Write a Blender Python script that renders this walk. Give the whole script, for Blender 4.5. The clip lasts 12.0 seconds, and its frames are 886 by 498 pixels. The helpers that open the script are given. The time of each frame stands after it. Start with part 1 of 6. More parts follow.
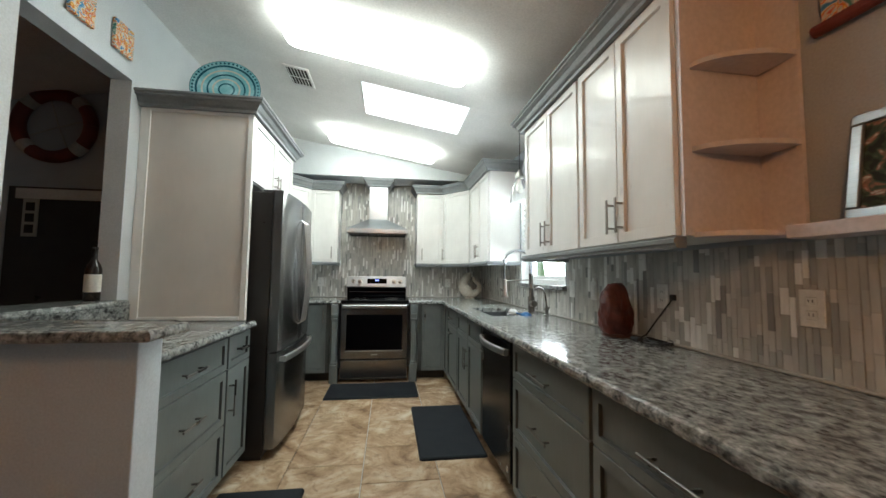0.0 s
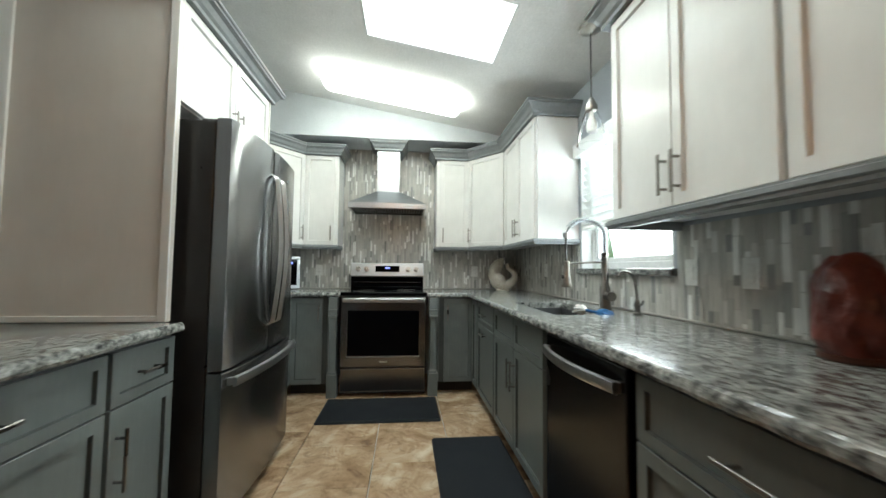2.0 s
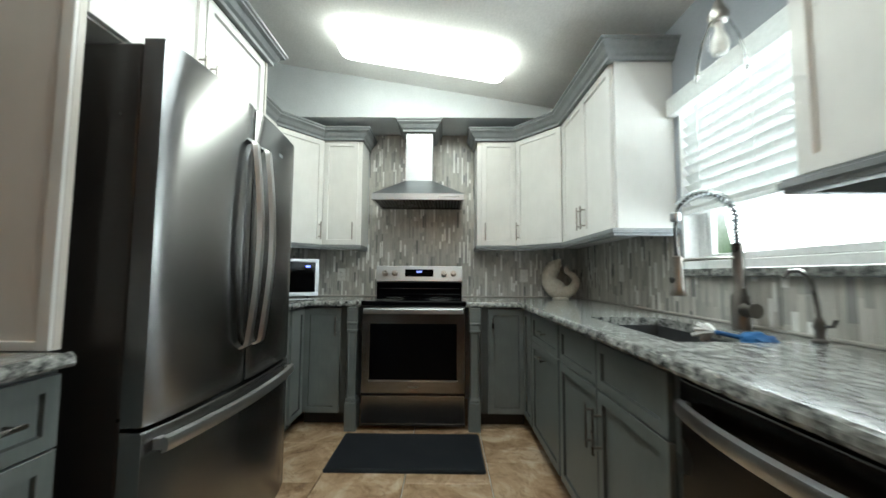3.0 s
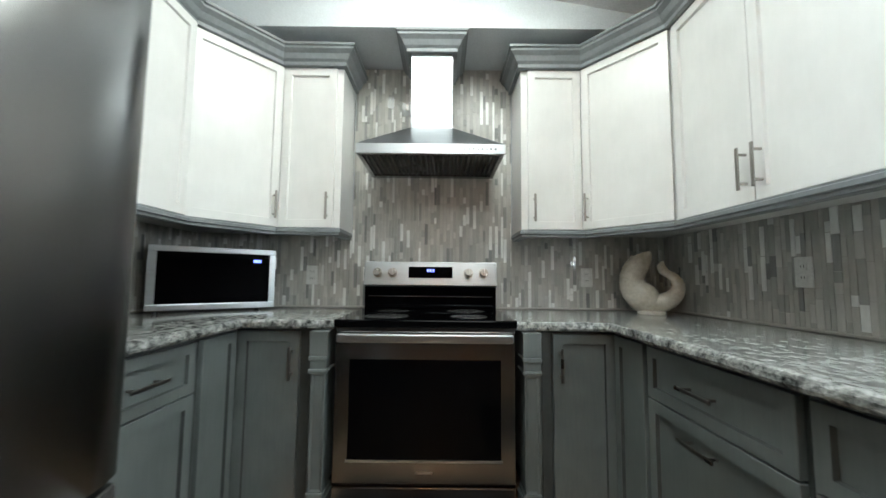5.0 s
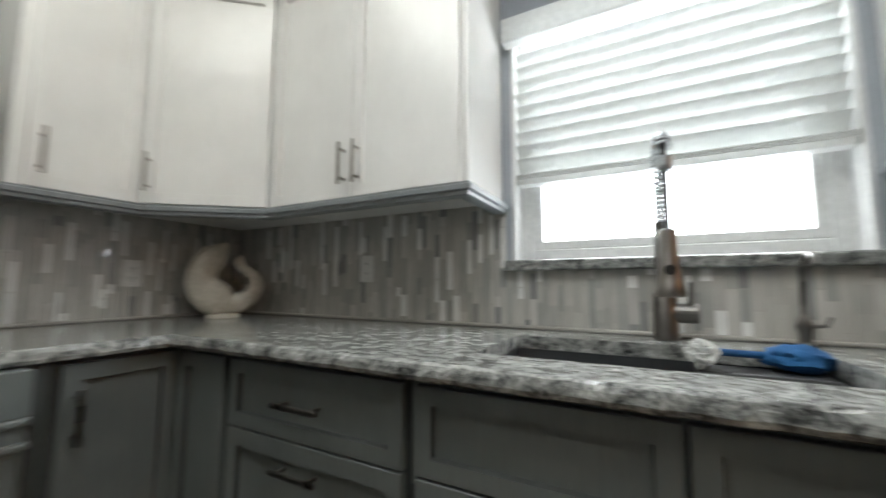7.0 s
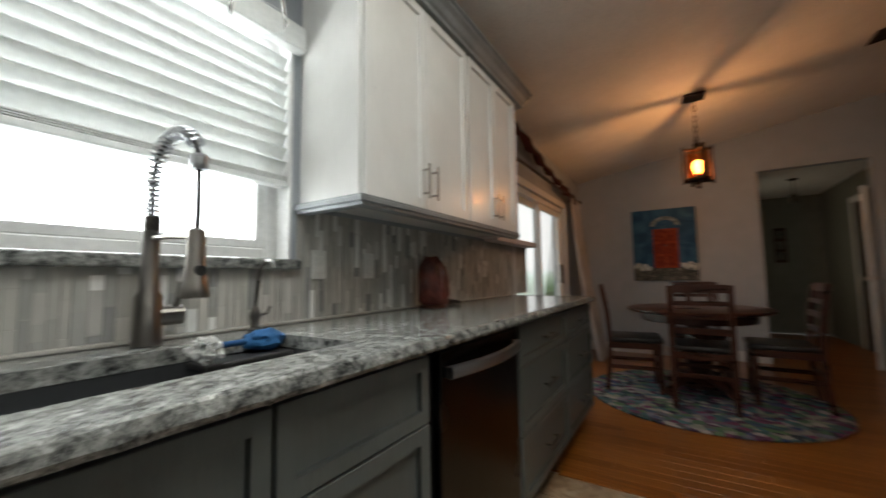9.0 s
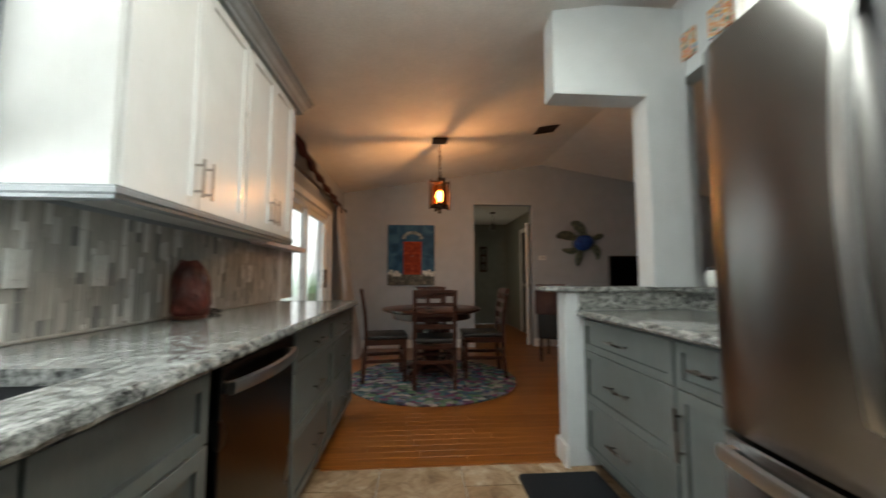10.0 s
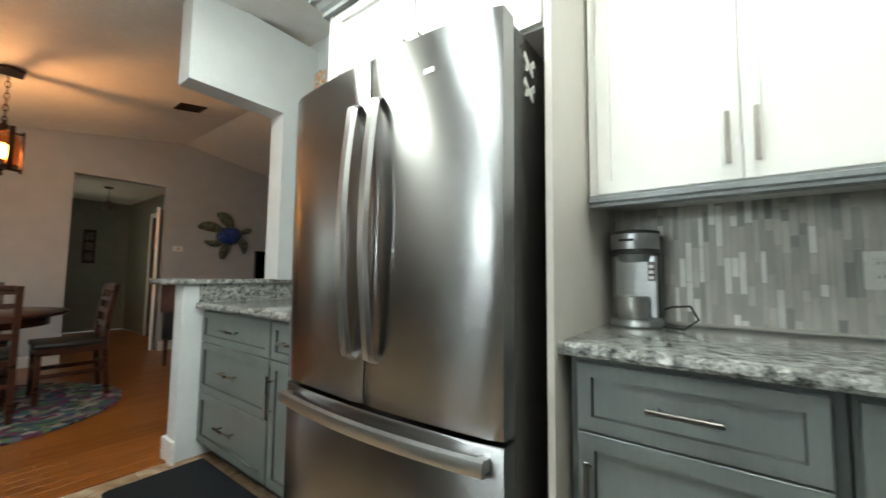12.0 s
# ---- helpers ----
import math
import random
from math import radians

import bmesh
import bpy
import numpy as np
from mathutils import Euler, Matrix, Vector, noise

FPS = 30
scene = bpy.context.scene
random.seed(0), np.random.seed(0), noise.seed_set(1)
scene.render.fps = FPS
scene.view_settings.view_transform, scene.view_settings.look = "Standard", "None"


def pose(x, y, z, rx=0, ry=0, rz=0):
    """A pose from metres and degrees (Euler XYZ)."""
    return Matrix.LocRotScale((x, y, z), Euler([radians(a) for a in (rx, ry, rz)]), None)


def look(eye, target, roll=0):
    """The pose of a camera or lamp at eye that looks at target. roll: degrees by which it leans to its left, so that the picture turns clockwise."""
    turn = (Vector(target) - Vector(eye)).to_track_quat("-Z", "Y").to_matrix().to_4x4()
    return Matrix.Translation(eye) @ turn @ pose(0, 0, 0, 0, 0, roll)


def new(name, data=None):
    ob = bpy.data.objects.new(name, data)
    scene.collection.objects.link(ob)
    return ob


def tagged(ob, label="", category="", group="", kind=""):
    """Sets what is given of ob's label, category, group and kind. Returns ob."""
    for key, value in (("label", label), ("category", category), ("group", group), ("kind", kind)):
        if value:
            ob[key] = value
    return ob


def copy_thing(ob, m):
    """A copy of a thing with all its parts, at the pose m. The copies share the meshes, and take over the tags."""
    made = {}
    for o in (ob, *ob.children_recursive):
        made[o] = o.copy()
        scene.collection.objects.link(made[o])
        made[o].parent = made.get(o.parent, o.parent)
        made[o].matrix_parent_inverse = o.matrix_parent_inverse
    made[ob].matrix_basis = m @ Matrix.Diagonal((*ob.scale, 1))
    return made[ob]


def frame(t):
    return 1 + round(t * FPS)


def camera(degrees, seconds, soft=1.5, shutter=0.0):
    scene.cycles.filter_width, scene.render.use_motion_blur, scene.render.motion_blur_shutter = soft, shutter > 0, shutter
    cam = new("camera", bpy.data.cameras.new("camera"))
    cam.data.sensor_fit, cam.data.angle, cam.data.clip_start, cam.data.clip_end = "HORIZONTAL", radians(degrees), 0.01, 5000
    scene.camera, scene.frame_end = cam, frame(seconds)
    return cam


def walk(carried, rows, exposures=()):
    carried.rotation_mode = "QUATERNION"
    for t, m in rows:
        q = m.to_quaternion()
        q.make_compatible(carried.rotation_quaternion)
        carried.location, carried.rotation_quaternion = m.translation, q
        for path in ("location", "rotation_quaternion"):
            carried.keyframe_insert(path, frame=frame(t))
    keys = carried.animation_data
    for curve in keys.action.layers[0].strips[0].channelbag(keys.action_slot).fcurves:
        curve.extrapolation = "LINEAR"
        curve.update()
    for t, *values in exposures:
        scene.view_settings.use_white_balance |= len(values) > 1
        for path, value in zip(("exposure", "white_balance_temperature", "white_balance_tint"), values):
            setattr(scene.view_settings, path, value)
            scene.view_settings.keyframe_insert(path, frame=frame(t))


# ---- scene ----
cam = camera(99.8, 12.0, shutter=0.5)
PATH = [
    (0, (0.145, 0.074, 1.224), (0.431, 2.049, 1.362), 0.7),
    (0.5, (0.123, 0.197, 1.234), (0.404, 2.172, 1.378), 0.7),
    (1, (0.107, 0.411, 1.194), (0.38, 2.387, 1.33), 0.8),
    (1.5, (0.132, 0.713, 1.166), (0.4, 2.69, 1.297), 0.7),
    (2, (0.182, 1.05, 1.139), (0.383, 3.037, 1.245), 0.6),
    (2.5, (0.219, 1.388, 1.12), (0.298, 3.382, 1.251), 0.5),
    (3, (0.227, 1.71, 1.112), (0.215, 3.705, 1.253), 0.4),
    (3.5, (0.177, 2.047, 1.109), (0.079, 4.038, 1.27), 0.7),
    (5.5, (0.063, 3.015, 1.096), (0.201, 5.005, 1.252), 0.4),
    (6, (0.098, 3.099, 1.14), (0.761, 4.983, 1.246), 0.2),
    (6.5, (0.123, 3.187, 1.074), (1.399, 4.717, 1.252), 0.0),
    (7, (0.142, 3.229, 1.065), (1.907, 4.15, 1.257), 0.1),
    (8.8, (0.231, 3.544, 1.069), (1.486, 1.996, 1.237), -0.3),
    (9, (0.219, 3.576, 1.075), (1.279, 1.886, 1.229), -0.9),
    (9.5, (0.264, 3.643, 1.102), (0.7, 1.694, 1.21), -0.1),
    (10, (0.279, 3.745, 1.108), (0.136, 1.756, 1.262), -0.0),
    (10.5, (0.263, 3.861, 1.119), (-0.403, 1.98, 1.258), -0.1),
    (11, (0.262, 3.96, 1.121), (-0.853, 2.304, 1.235), -0.1),
    (11.5, (0.245, 4.027, 1.104), (-1.178, 2.628, 1.233), 0.4),
    (12, (0.236, 4.069, 1.091), (-1.363, 2.875, 1.233), 0.6),
]
EXPOSURES = [(0, 0.42, 6450, 5), (2.5, 0.18, 6500, 3), (3.5, -0.05, 6500, 3), (5.5, 0.38, 6350, 8), (7, -0.12, 6700, 12), (9, -0.35, 6900, 11), (9.5, -0.03, 6950, 9), (10, 0.33, 6750, 7), (10.5, 0.62, 6600, 3), (12, 0.7, 6700, 3)]
walk(cam, [(t, look(eye, target, roll)) for t, eye, target, roll in PATH], exposures=EXPOSURES)


# ---- world and lights ----
world = bpy.data.worlds.new("sky")
world.use_nodes = True
scene.world = world
wn = world.node_tree.nodes
sky = wn.new("ShaderNodeTexSky")
sky.sky_type, sky.sun_disc, sky.sun_elevation, sky.sun_rotation = "NISHITA", False, radians(50), radians(250)
world.node_tree.links.new(sky.outputs[0], wn["Background"].inputs[0])
wn["Background"].inputs[1].default_value = 0.12


def lamp(name, kind, energy, colour, m, **kw):
    d = bpy.data.lights.new(name, kind)
    d.energy, d.color = energy, colour
    if kind == "AREA":
        d.shape, d.size, d.size_y = "RECTANGLE", kw["size"], kw["size_y"]
    elif kind == "SUN":
        d.angle = radians(0.6)
    else:
        d.shadow_soft_size = kw["soft"]
    ob = new(name, d)
    ob.matrix_world = m
    return ob


lamp("sun", "SUN", 3.0, (1, 0.95, 0.88), look((-6, -3, 12), (0, 0, 0)))
WINDOW_LIGHT, SLIDER_LIGHT, SKYLIGHT, TUBE, BULB = 46.0, 6.0, 16.0, 11.0, 20.0
lamp("window_daylight", "AREA", WINDOW_LIGHT, (0.86, 0.95, 1.0), look((1.62, 3.16, 1.6), (0, 3.16, 1.3)), size=0.88, size_y=0.8)
lamp("slider_daylight", "AREA", SLIDER_LIGHT, (0.86, 0.95, 1.0), look((1.66, -0.45, 1.1), (0, -0.45, 0.9)), size=1.6, size_y=1.8)
lamp("dining_bulb", "POINT", BULB, (1.0, 0.43, 0.155), pose(0.015, -0.45, 1.995), soft=0.03)


# ---- materials ----
def mat(name):
    m = bpy.data.materials.new(name)
    m.use_nodes = True
    nt = m.node_tree
    return m, nt, nt.nodes["Principled BSDF"]


def add(nt, kind, **kw):
    n = nt.nodes.new(kind)
    for k, v in kw.items():
        n.inputs[k.replace("_", " ")].default_value = v
    return n


def coords(nt, scale=(1, 1, 1)):
    tc = nt.nodes.new("ShaderNodeNewGeometry")
    mp = nt.nodes.new("ShaderNodeMapping")
    mp.inputs["Scale"].default_value = scale
    nt.links.new(tc.outputs["Position"], mp.inputs[0])
    return mp.outputs[0]


def ramp(nt, source, stops):
    r = nt.nodes.new("ShaderNodeValToRGB")
    els = r.color_ramp.elements
    while len(els) < len(stops):
        els.new(0.5)
    for e, (p, c) in zip(els, stops):
        e.position, e.color = p, (*c, 1)
    nt.links.new(source, r.inputs[0])
    return r.outputs[0]


def mixed(nt, fac, a, b, mode="MIX"):
    n = nt.nodes.new("ShaderNodeMixRGB")
    n.blend_type = mode
    for i, v in enumerate((fac, a, b)):
        if hasattr(v, "is_output"):
            nt.links.new(v, n.inputs[i])
        else:
            n.inputs[i].default_value = v if i == 0 else (*v, 1)
    return n.outputs[0]


def relief(nt, bs, source, strength, distance):
    b = add(nt, "ShaderNodeBump", Strength=strength, Distance=distance)
    nt.links.new(source, b.inputs["Height"])
    nt.links.new(b.outputs[0], bs.inputs["Normal"])


def surface(name, a, b, rough=0.5, metal=0.0, scale=(6, 6, 6), fine=(60, 60, 60), bump=0.1, dist=0.002, coat=0.0, rvar=0.12, tone=0.86):
    """Two tones mixed by coarse noise, with fine grain in tone, gloss and relief."""
    m, nt, bs = mat(name)
    n1 = add(nt, "ShaderNodeTexNoise", Scale=1.0, Detail=4.0)
    n2 = add(nt, "ShaderNodeTexNoise", Scale=1.0, Detail=3.0)
    nt.links.new(coords(nt, scale), n1.inputs["Vector"])
    nt.links.new(coords(nt, fine), n2.inputs["Vector"])
    base = ramp(nt, n1.outputs[0], [(0.35, a), (0.68, b)])
    grain = ramp(nt, n2.outputs[0], [(0.3, (tone, tone, tone)), (0.7, (1, 1, 1))])
    nt.links.new(mixed(nt, 1.0, base, grain, "MULTIPLY"), bs.inputs["Base Color"])
    mr = add(nt, "ShaderNodeMapRange", To_Min=max(0.02, rough - rvar), To_Max=min(1, rough + rvar))
    nt.links.new(n1.outputs[0], mr.inputs[0])
    nt.links.new(mr.outputs[0], bs.inputs["Roughness"])
    bs.inputs["Metallic"].default_value = metal
    bs.inputs["Coat Weight"].default_value = coat
    if bump:
        relief(nt, bs, n2.outputs[0], bump, dist)
    return m


def dim_gloss(m, level):
    m.node_tree.nodes["Principled BSDF"].inputs["Specular IOR Level"].default_value = level
    return m


def glow(name, colour, strength):
    m, nt, bs = mat(name)
    bs.inputs["Base Color"].default_value = (0.8, 0.8, 0.8, 1)
    bs.inputs["Emission Color"].default_value = (*colour, 1)
    bs.inputs["Emission Strength"].default_value = strength
    return m


def glass(name, tint=(1, 1, 1), rough=0.0):
    m, nt, bs = mat(name)
    bs.inputs["Base Color"].default_value = (*tint, 1)
    bs.inputs["Roughness"].default_value = rough
    bs.inputs["Transmission Weight"].default_value = 1.0
    bs.inputs["IOR"].default_value = 1.45
    return m


def granite_material():
    m, nt, bs = mat("granite")
    warp = add(nt, "ShaderNodeTexNoise", Scale=2.2, Detail=3.0)
    nt.links.new(coords(nt), warp.inputs["Vector"])
    pos = coords(nt, (1, 1, 1))
    shifted = mixed(nt, 0.05, pos, warp.outputs["Color"], "ADD")
    mp = nt.nodes.new("ShaderNodeMapping")
    mp.inputs["Scale"].default_value, mp.inputs["Rotation"].default_value = (36, 25, 36), (0.3, 0, 0.7)
    nt.links.new(shifted, mp.inputs[0])
    veins = add(nt, "ShaderNodeTexNoise", Scale=1.0, Detail=8.0, Roughness=0.68)
    nt.links.new(mp.outputs[0], veins.inputs["Vector"])
    specks = add(nt, "ShaderNodeTexNoise", Scale=75.0, Detail=6.0, Roughness=0.8)
    nt.links.new(coords(nt), specks.inputs["Vector"])
    base = ramp(nt, veins.outputs[0], [(0.33, (0.02, 0.021, 0.021)), (0.42, (0.11, 0.114, 0.11)), (0.48, (0.22, 0.225, 0.215)), (0.56, (0.31, 0.315, 0.30)), (0.67, (0.49, 0.50, 0.475))])
    sp = ramp(nt, specks.outputs[0], [(0.40, (0.16, 0.16, 0.165)), (0.52, (1, 1, 1))])
    nt.links.new(mixed(nt, 0.62, base, sp, "MULTIPLY"), bs.inputs["Base Color"])
    bs.inputs["Roughness"].default_value = 0.14
    relief(nt, bs, specks.outputs[0], 0.08, 0.001)
    return m


def piece_random(nt):
    """One random number per piece: by object, and by island where pieces are joined."""
    oi, ge = nt.nodes.new("ShaderNodeObjectInfo"), nt.nodes.new("ShaderNodeNewGeometry")
    s = nt.nodes.new("ShaderNodeMath")
    s.operation = "ADD"
    nt.links.new(oi.outputs["Random"], s.inputs[0])
    nt.links.new(ge.outputs["Random Per Island"], s.inputs[1])
    f = nt.nodes.new("ShaderNodeMath")
    f.operation = "FRACT"
    nt.links.new(s.outputs[0], f.inputs[0])
    return f.outputs[0]


def mosaic_material():
    m, nt, bs = mat("mosaic_strip")
    r = piece_random(nt)
    tones = ramp(nt, r, [(0.0, (0.38, 0.375, 0.35)), (0.22, (0.56, 0.545, 0.50)), (0.45, (0.45, 0.435, 0.40)), (0.66, (0.62, 0.60, 0.56)), (0.79, (0.28, 0.285, 0.28)), (0.84, (0.52, 0.51, 0.47)), (0.86, (0.90, 0.90, 0.87))])
    n = add(nt, "ShaderNodeTexNoise", Scale=1.0, Detail=5.0)
    nt.links.new(coords(nt, (30, 30, 9)), n.inputs["Vector"])
    cloud = ramp(nt, n.outputs[0], [(0.3, (0.80, 0.80, 0.80)), (0.7, (1, 1, 1))])
    nt.links.new(mixed(nt, 1.0, tones, cloud, "MULTIPLY"), bs.inputs["Base Color"])
    g = nt.nodes.new("ShaderNodeValToRGB")
    g.color_ramp.interpolation = "CONSTANT"
    g.color_ramp.elements[0].color, g.color_ramp.elements[1].color = (0.32, 0.32, 0.32, 1), (0.09, 0.09, 0.09, 1)
    g.color_ramp.elements[1].position = 0.7
    nt.links.new(r, g.inputs[0])
    nt.links.new(g.outputs[0], bs.inputs["Roughness"])
    return m


def slate_tile_material():
    m, nt, bs = mat("slate_look_tile")
    r = piece_random(nt)
    pos = coords(nt)
    sh = nt.nodes.new("ShaderNodeVectorMath")
    sh.operation = "ADD"
    sc = nt.nodes.new("ShaderNodeVectorMath")
    sc.operation = "SCALE"
    sc.inputs["Scale"].default_value = 9.0
    comb = nt.nodes.new("ShaderNodeCombineXYZ")
    nt.links.new(r, comb.inputs[0])
    nt.links.new(r, comb.inputs[2])
    nt.links.new(comb.outputs[0], sc.inputs[0])
    nt.links.new(pos, sh.inputs[0])
    nt.links.new(sc.outputs[0], sh.inputs[1])
    n1 = add(nt, "ShaderNodeTexNoise", Scale=3.2, Detail=9.0, Roughness=0.62, Distortion=1.3)
    n2 = add(nt, "ShaderNodeTexNoise", Scale=9.0, Detail=8.0, Roughness=0.7, Distortion=2.0)
    for n in (n1, n2):
        nt.links.new(sh.outputs[0], n.inputs["Vector"])
    a = ramp(nt, n1.outputs[0], [(0.28, (0.12, 0.075, 0.048)), (0.41, (0.28, 0.18, 0.105)), (0.54, (0.39, 0.275, 0.175)), (0.71, (0.56, 0.46, 0.34))])
    b = ramp(nt, n2.outputs[0], [(0.33, (0.42, 0.36, 0.32)), (0.5, (1, 1, 1))])
    nt.links.new(mixed(nt, 0.6, a, b, "MULTIPLY"), bs.inputs["Base Color"])
    bs.inputs["Roughness"].default_value = 0.21
    relief(nt, bs, n2.outputs[0], 0.25, 0.003)
    return m


def plank_material():
    m, nt, bs = mat("oak_floor")
    r = piece_random(nt)
    n = add(nt, "ShaderNodeTexNoise", Scale=1.0, Detail=6.0, Distortion=0.6)
    nt.links.new(coords(nt, (3, 55, 55)), n.inputs["Vector"])
    tone = ramp(nt, r, [(0.0, (0.24, 0.07, 0.010)), (0.5, (0.31, 0.10, 0.017)), (1.0, (0.36, 0.13, 0.027))])
    grain = ramp(nt, n.outputs[0], [(0.3, (0.62, 0.55, 0.5)), (0.65, (1, 1, 1))])
    nt.links.new(mixed(nt, 1.0, tone, grain, "MULTIPLY"), bs.inputs["Base Color"])
    bs.inputs["Roughness"].default_value = 0.28
    relief(nt, bs, n.outputs[0], 0.1, 0.001)
    return m


def rug_material():
    m, nt, bs = mat("rag_rug")
    v = add(nt, "ShaderNodeTexVoronoi", Scale=1.0)
    nt.links.new(coords(nt, (17, 17, 17)), v.inputs["Vector"])
    sep = nt.nodes.new("ShaderNodeSeparateColor")
    nt.links.new(v.outputs["Color"], sep.inputs[0])
    c = ramp(nt, sep.outputs[0], [(0.0, (0.012, 0.016, 0.03)), (0.17, (0.19, 0.035, 0.10)), (0.33, (0.06, 0.17, 0.18)), (0.47, (0.02, 0.02, 0.03)), (0.60, (0.36, 0.32, 0.28)), (0.74, (0.08, 0.16, 0.07)), (0.88, (0.03, 0.05, 0.14)), (1.0, (0.44, 0.36, 0.34))])
    nt.links.new(c, bs.inputs["Base Color"])
    bs.inputs["Roughness"].default_value = 0.95
    relief(nt, bs, v.outputs["Distance"], 0.8, 0.006)
    return m


def painted_scene(name, stops, scale):
    """Loose brushwork in a few colours."""
    m, nt, bs = mat(name)
    n = add(nt, "ShaderNodeTexNoise", Scale=1.0, Detail=5.0, Distortion=2.2)
    nt.links.new(coords(nt, scale), n.inputs["Vector"])
    nt.links.new(ramp(nt, n.outputs[0], [(0.5 + (p - 0.5) * 0.55, c) for p, c in stops]), bs.inputs["Base Color"])
    bs.inputs["Roughness"].default_value = 0.6
    bs.inputs["Specular IOR Level"].default_value = 0.2
    relief(nt, bs, n.outputs[0], 0.15, 0.002)
    return m


def backdrop_material():
    """Daylight outside: a pale sky over soft, out-of-focus greenery."""
    m, nt, bs = mat("outside_distance")
    n = add(nt, "ShaderNodeTexNoise", Scale=2.0, Detail=9.0, Roughness=0.75)
    nt.links.new(coords(nt), n.inputs["Vector"])
    sep = nt.nodes.new("ShaderNodeSeparateXYZ")
    nt.links.new(coords(nt), sep.inputs[0])
    h = nt.nodes.new("ShaderNodeMath")
    h.operation = "MULTIPLY_ADD"
    h.inputs[1].default_value = 1.4
    nt.links.new(n.outputs[0], h.inputs[0])
    lean = add(nt, "ShaderNodeMapRange", From_Min=3.0, From_Max=7.0, To_Min=0.0, To_Max=1.6)
    nt.links.new(sep.outputs[1], lean.inputs[0])
    drop = nt.nodes.new("ShaderNodeMath")
    drop.operation = "SUBTRACT"
    nt.links.new(sep.outputs[2], drop.inputs[0])
    nt.links.new(lean.outputs[0], drop.inputs[1])
    nt.links.new(drop.outputs[0], h.inputs[2])
    mr = add(nt, "ShaderNodeMapRange", From_Min=0.0, From_Max=4.0)
    nt.links.new(h.outputs[0], mr.inputs[0])
    c = ramp(nt, mr.outputs[0], [(0.22, (0.16, 0.26, 0.15)), (0.40, (0.42, 0.56, 0.44)), (0.52, (0.70, 0.82, 0.78)), (0.58, (0.93, 0.98, 1.0)), (1.0, (0.95, 0.99, 1.0))])
    em = nt.nodes.new("ShaderNodeEmission")
    em.inputs["Strength"].default_value = 1.15
    nt.links.new(c, em.inputs[0])
    nt.links.new(em.outputs[0], nt.nodes["Material Output"].inputs[0])
    return m


WHITE_WALL = surface("cool_white_wall_paint", (0.60, 0.63, 0.65), (0.64, 0.67, 0.69), 0.7, bump=0.12, fine=(140, 140, 140))
GREY_WALL = surface("grey_wall_paint", (0.40, 0.43, 0.47), (0.44, 0.47, 0.51), 0.75, bump=0.12, fine=(140, 140, 140))
# olive-grey darkened so the hallway's dimness is in the wall colour
HALL_WALL_DIMMED = surface("olive_grey_hall_paint_dimmed", (0.17, 0.175, 0.15), (0.20, 0.205, 0.18), 0.8, bump=0.12, fine=(140, 140, 140))
CEIL = surface("ceiling_paint", (0.80, 0.79, 0.77), (0.85, 0.84, 0.82), 0.85, bump=0.35, fine=(90, 90, 90))
TRIM = surface("white_trim_paint", (0.76, 0.76, 0.75), (0.80, 0.80, 0.79), 0.4, bump=0.04)
WHITE_CAB = surface("white_cabinet_paint", (0.74, 0.73, 0.71), (0.79, 0.78, 0.76), 0.33, bump=0.02, fine=(40, 40, 8), coat=0.15, tone=0.975)
PANEL = surface("cream_cabinet_panel", (0.66, 0.62, 0.58), (0.70, 0.66, 0.62), 0.45, bump=0.02, fine=(40, 40, 8), tone=0.975)
GREY_CAB = surface("grey_glazed_cabinet", (0.115, 0.130, 0.127), (0.145, 0.162, 0.157), 0.42, bump=0.06, fine=(90, 90, 9), coat=0.1, tone=0.9)
CROWN = surface("grey_crown_paint", (0.20, 0.215, 0.225), (0.25, 0.265, 0.275), 0.45, bump=0.05)
# darker glaze tone that also holds the shadow lines between cabinet fronts
GREY_GLAZE_SHADE = surface("dark_glaze_with_gap_shade", (0.045, 0.052, 0.05), (0.06, 0.068, 0.066), 0.55, bump=0.05)
# near-black with the shade of recesses and openings put into the colour
GAP = surface("dark_recess_shade", (0.015, 0.015, 0.015), (0.025, 0.024, 0.022), 0.7)
NICKEL = surface("brushed_nickel", (0.36, 0.335, 0.305), (0.43, 0.405, 0.375), 0.32, 1.0, fine=(200, 200, 30), bump=0.04)
STEEL = surface("stainless_steel", (0.46, 0.48, 0.50), (0.51, 0.53, 0.55), 0.3, 1.0, scale=(3, 3, 3), fine=(8, 8, 420), bump=0.05, dist=0.0006, rvar=0.05)
DARK_STEEL = surface("dark_stainless_steel", (0.28, 0.278, 0.28), (0.30, 0.298, 0.30), 0.27, 1.0, scale=(3, 3, 3), fine=(420, 420, 8), bump=0.0, dist=0.0005, rvar=0.006, tone=0.94)
BLACK_STEEL = surface("black_stainless_steel", (0.055, 0.054, 0.054), (0.075, 0.073, 0.072), 0.26, 1.0, scale=(3, 3, 3), fine=(420, 420, 8), bump=0.04, dist=0.0005, rvar=0.05)
DARK_STEEL.node_tree.nodes["Principled BSDF"].inputs["Anisotropic"].default_value = 0.93
DARK_STEEL.node_tree.nodes["Principled BSDF"].inputs["Anisotropic Rotation"].default_value = 0.25
# stainless with the dark aisle's reflection put into its base colour
OVEN_STEEL = surface("brushed_steel_dark_reflection", (0.21, 0.212, 0.217), (0.235, 0.237, 0.242), 0.2, 1.0, scale=(3, 3, 3), fine=(8, 8, 420), bump=0.03, dist=0.0005, rvar=0.03)
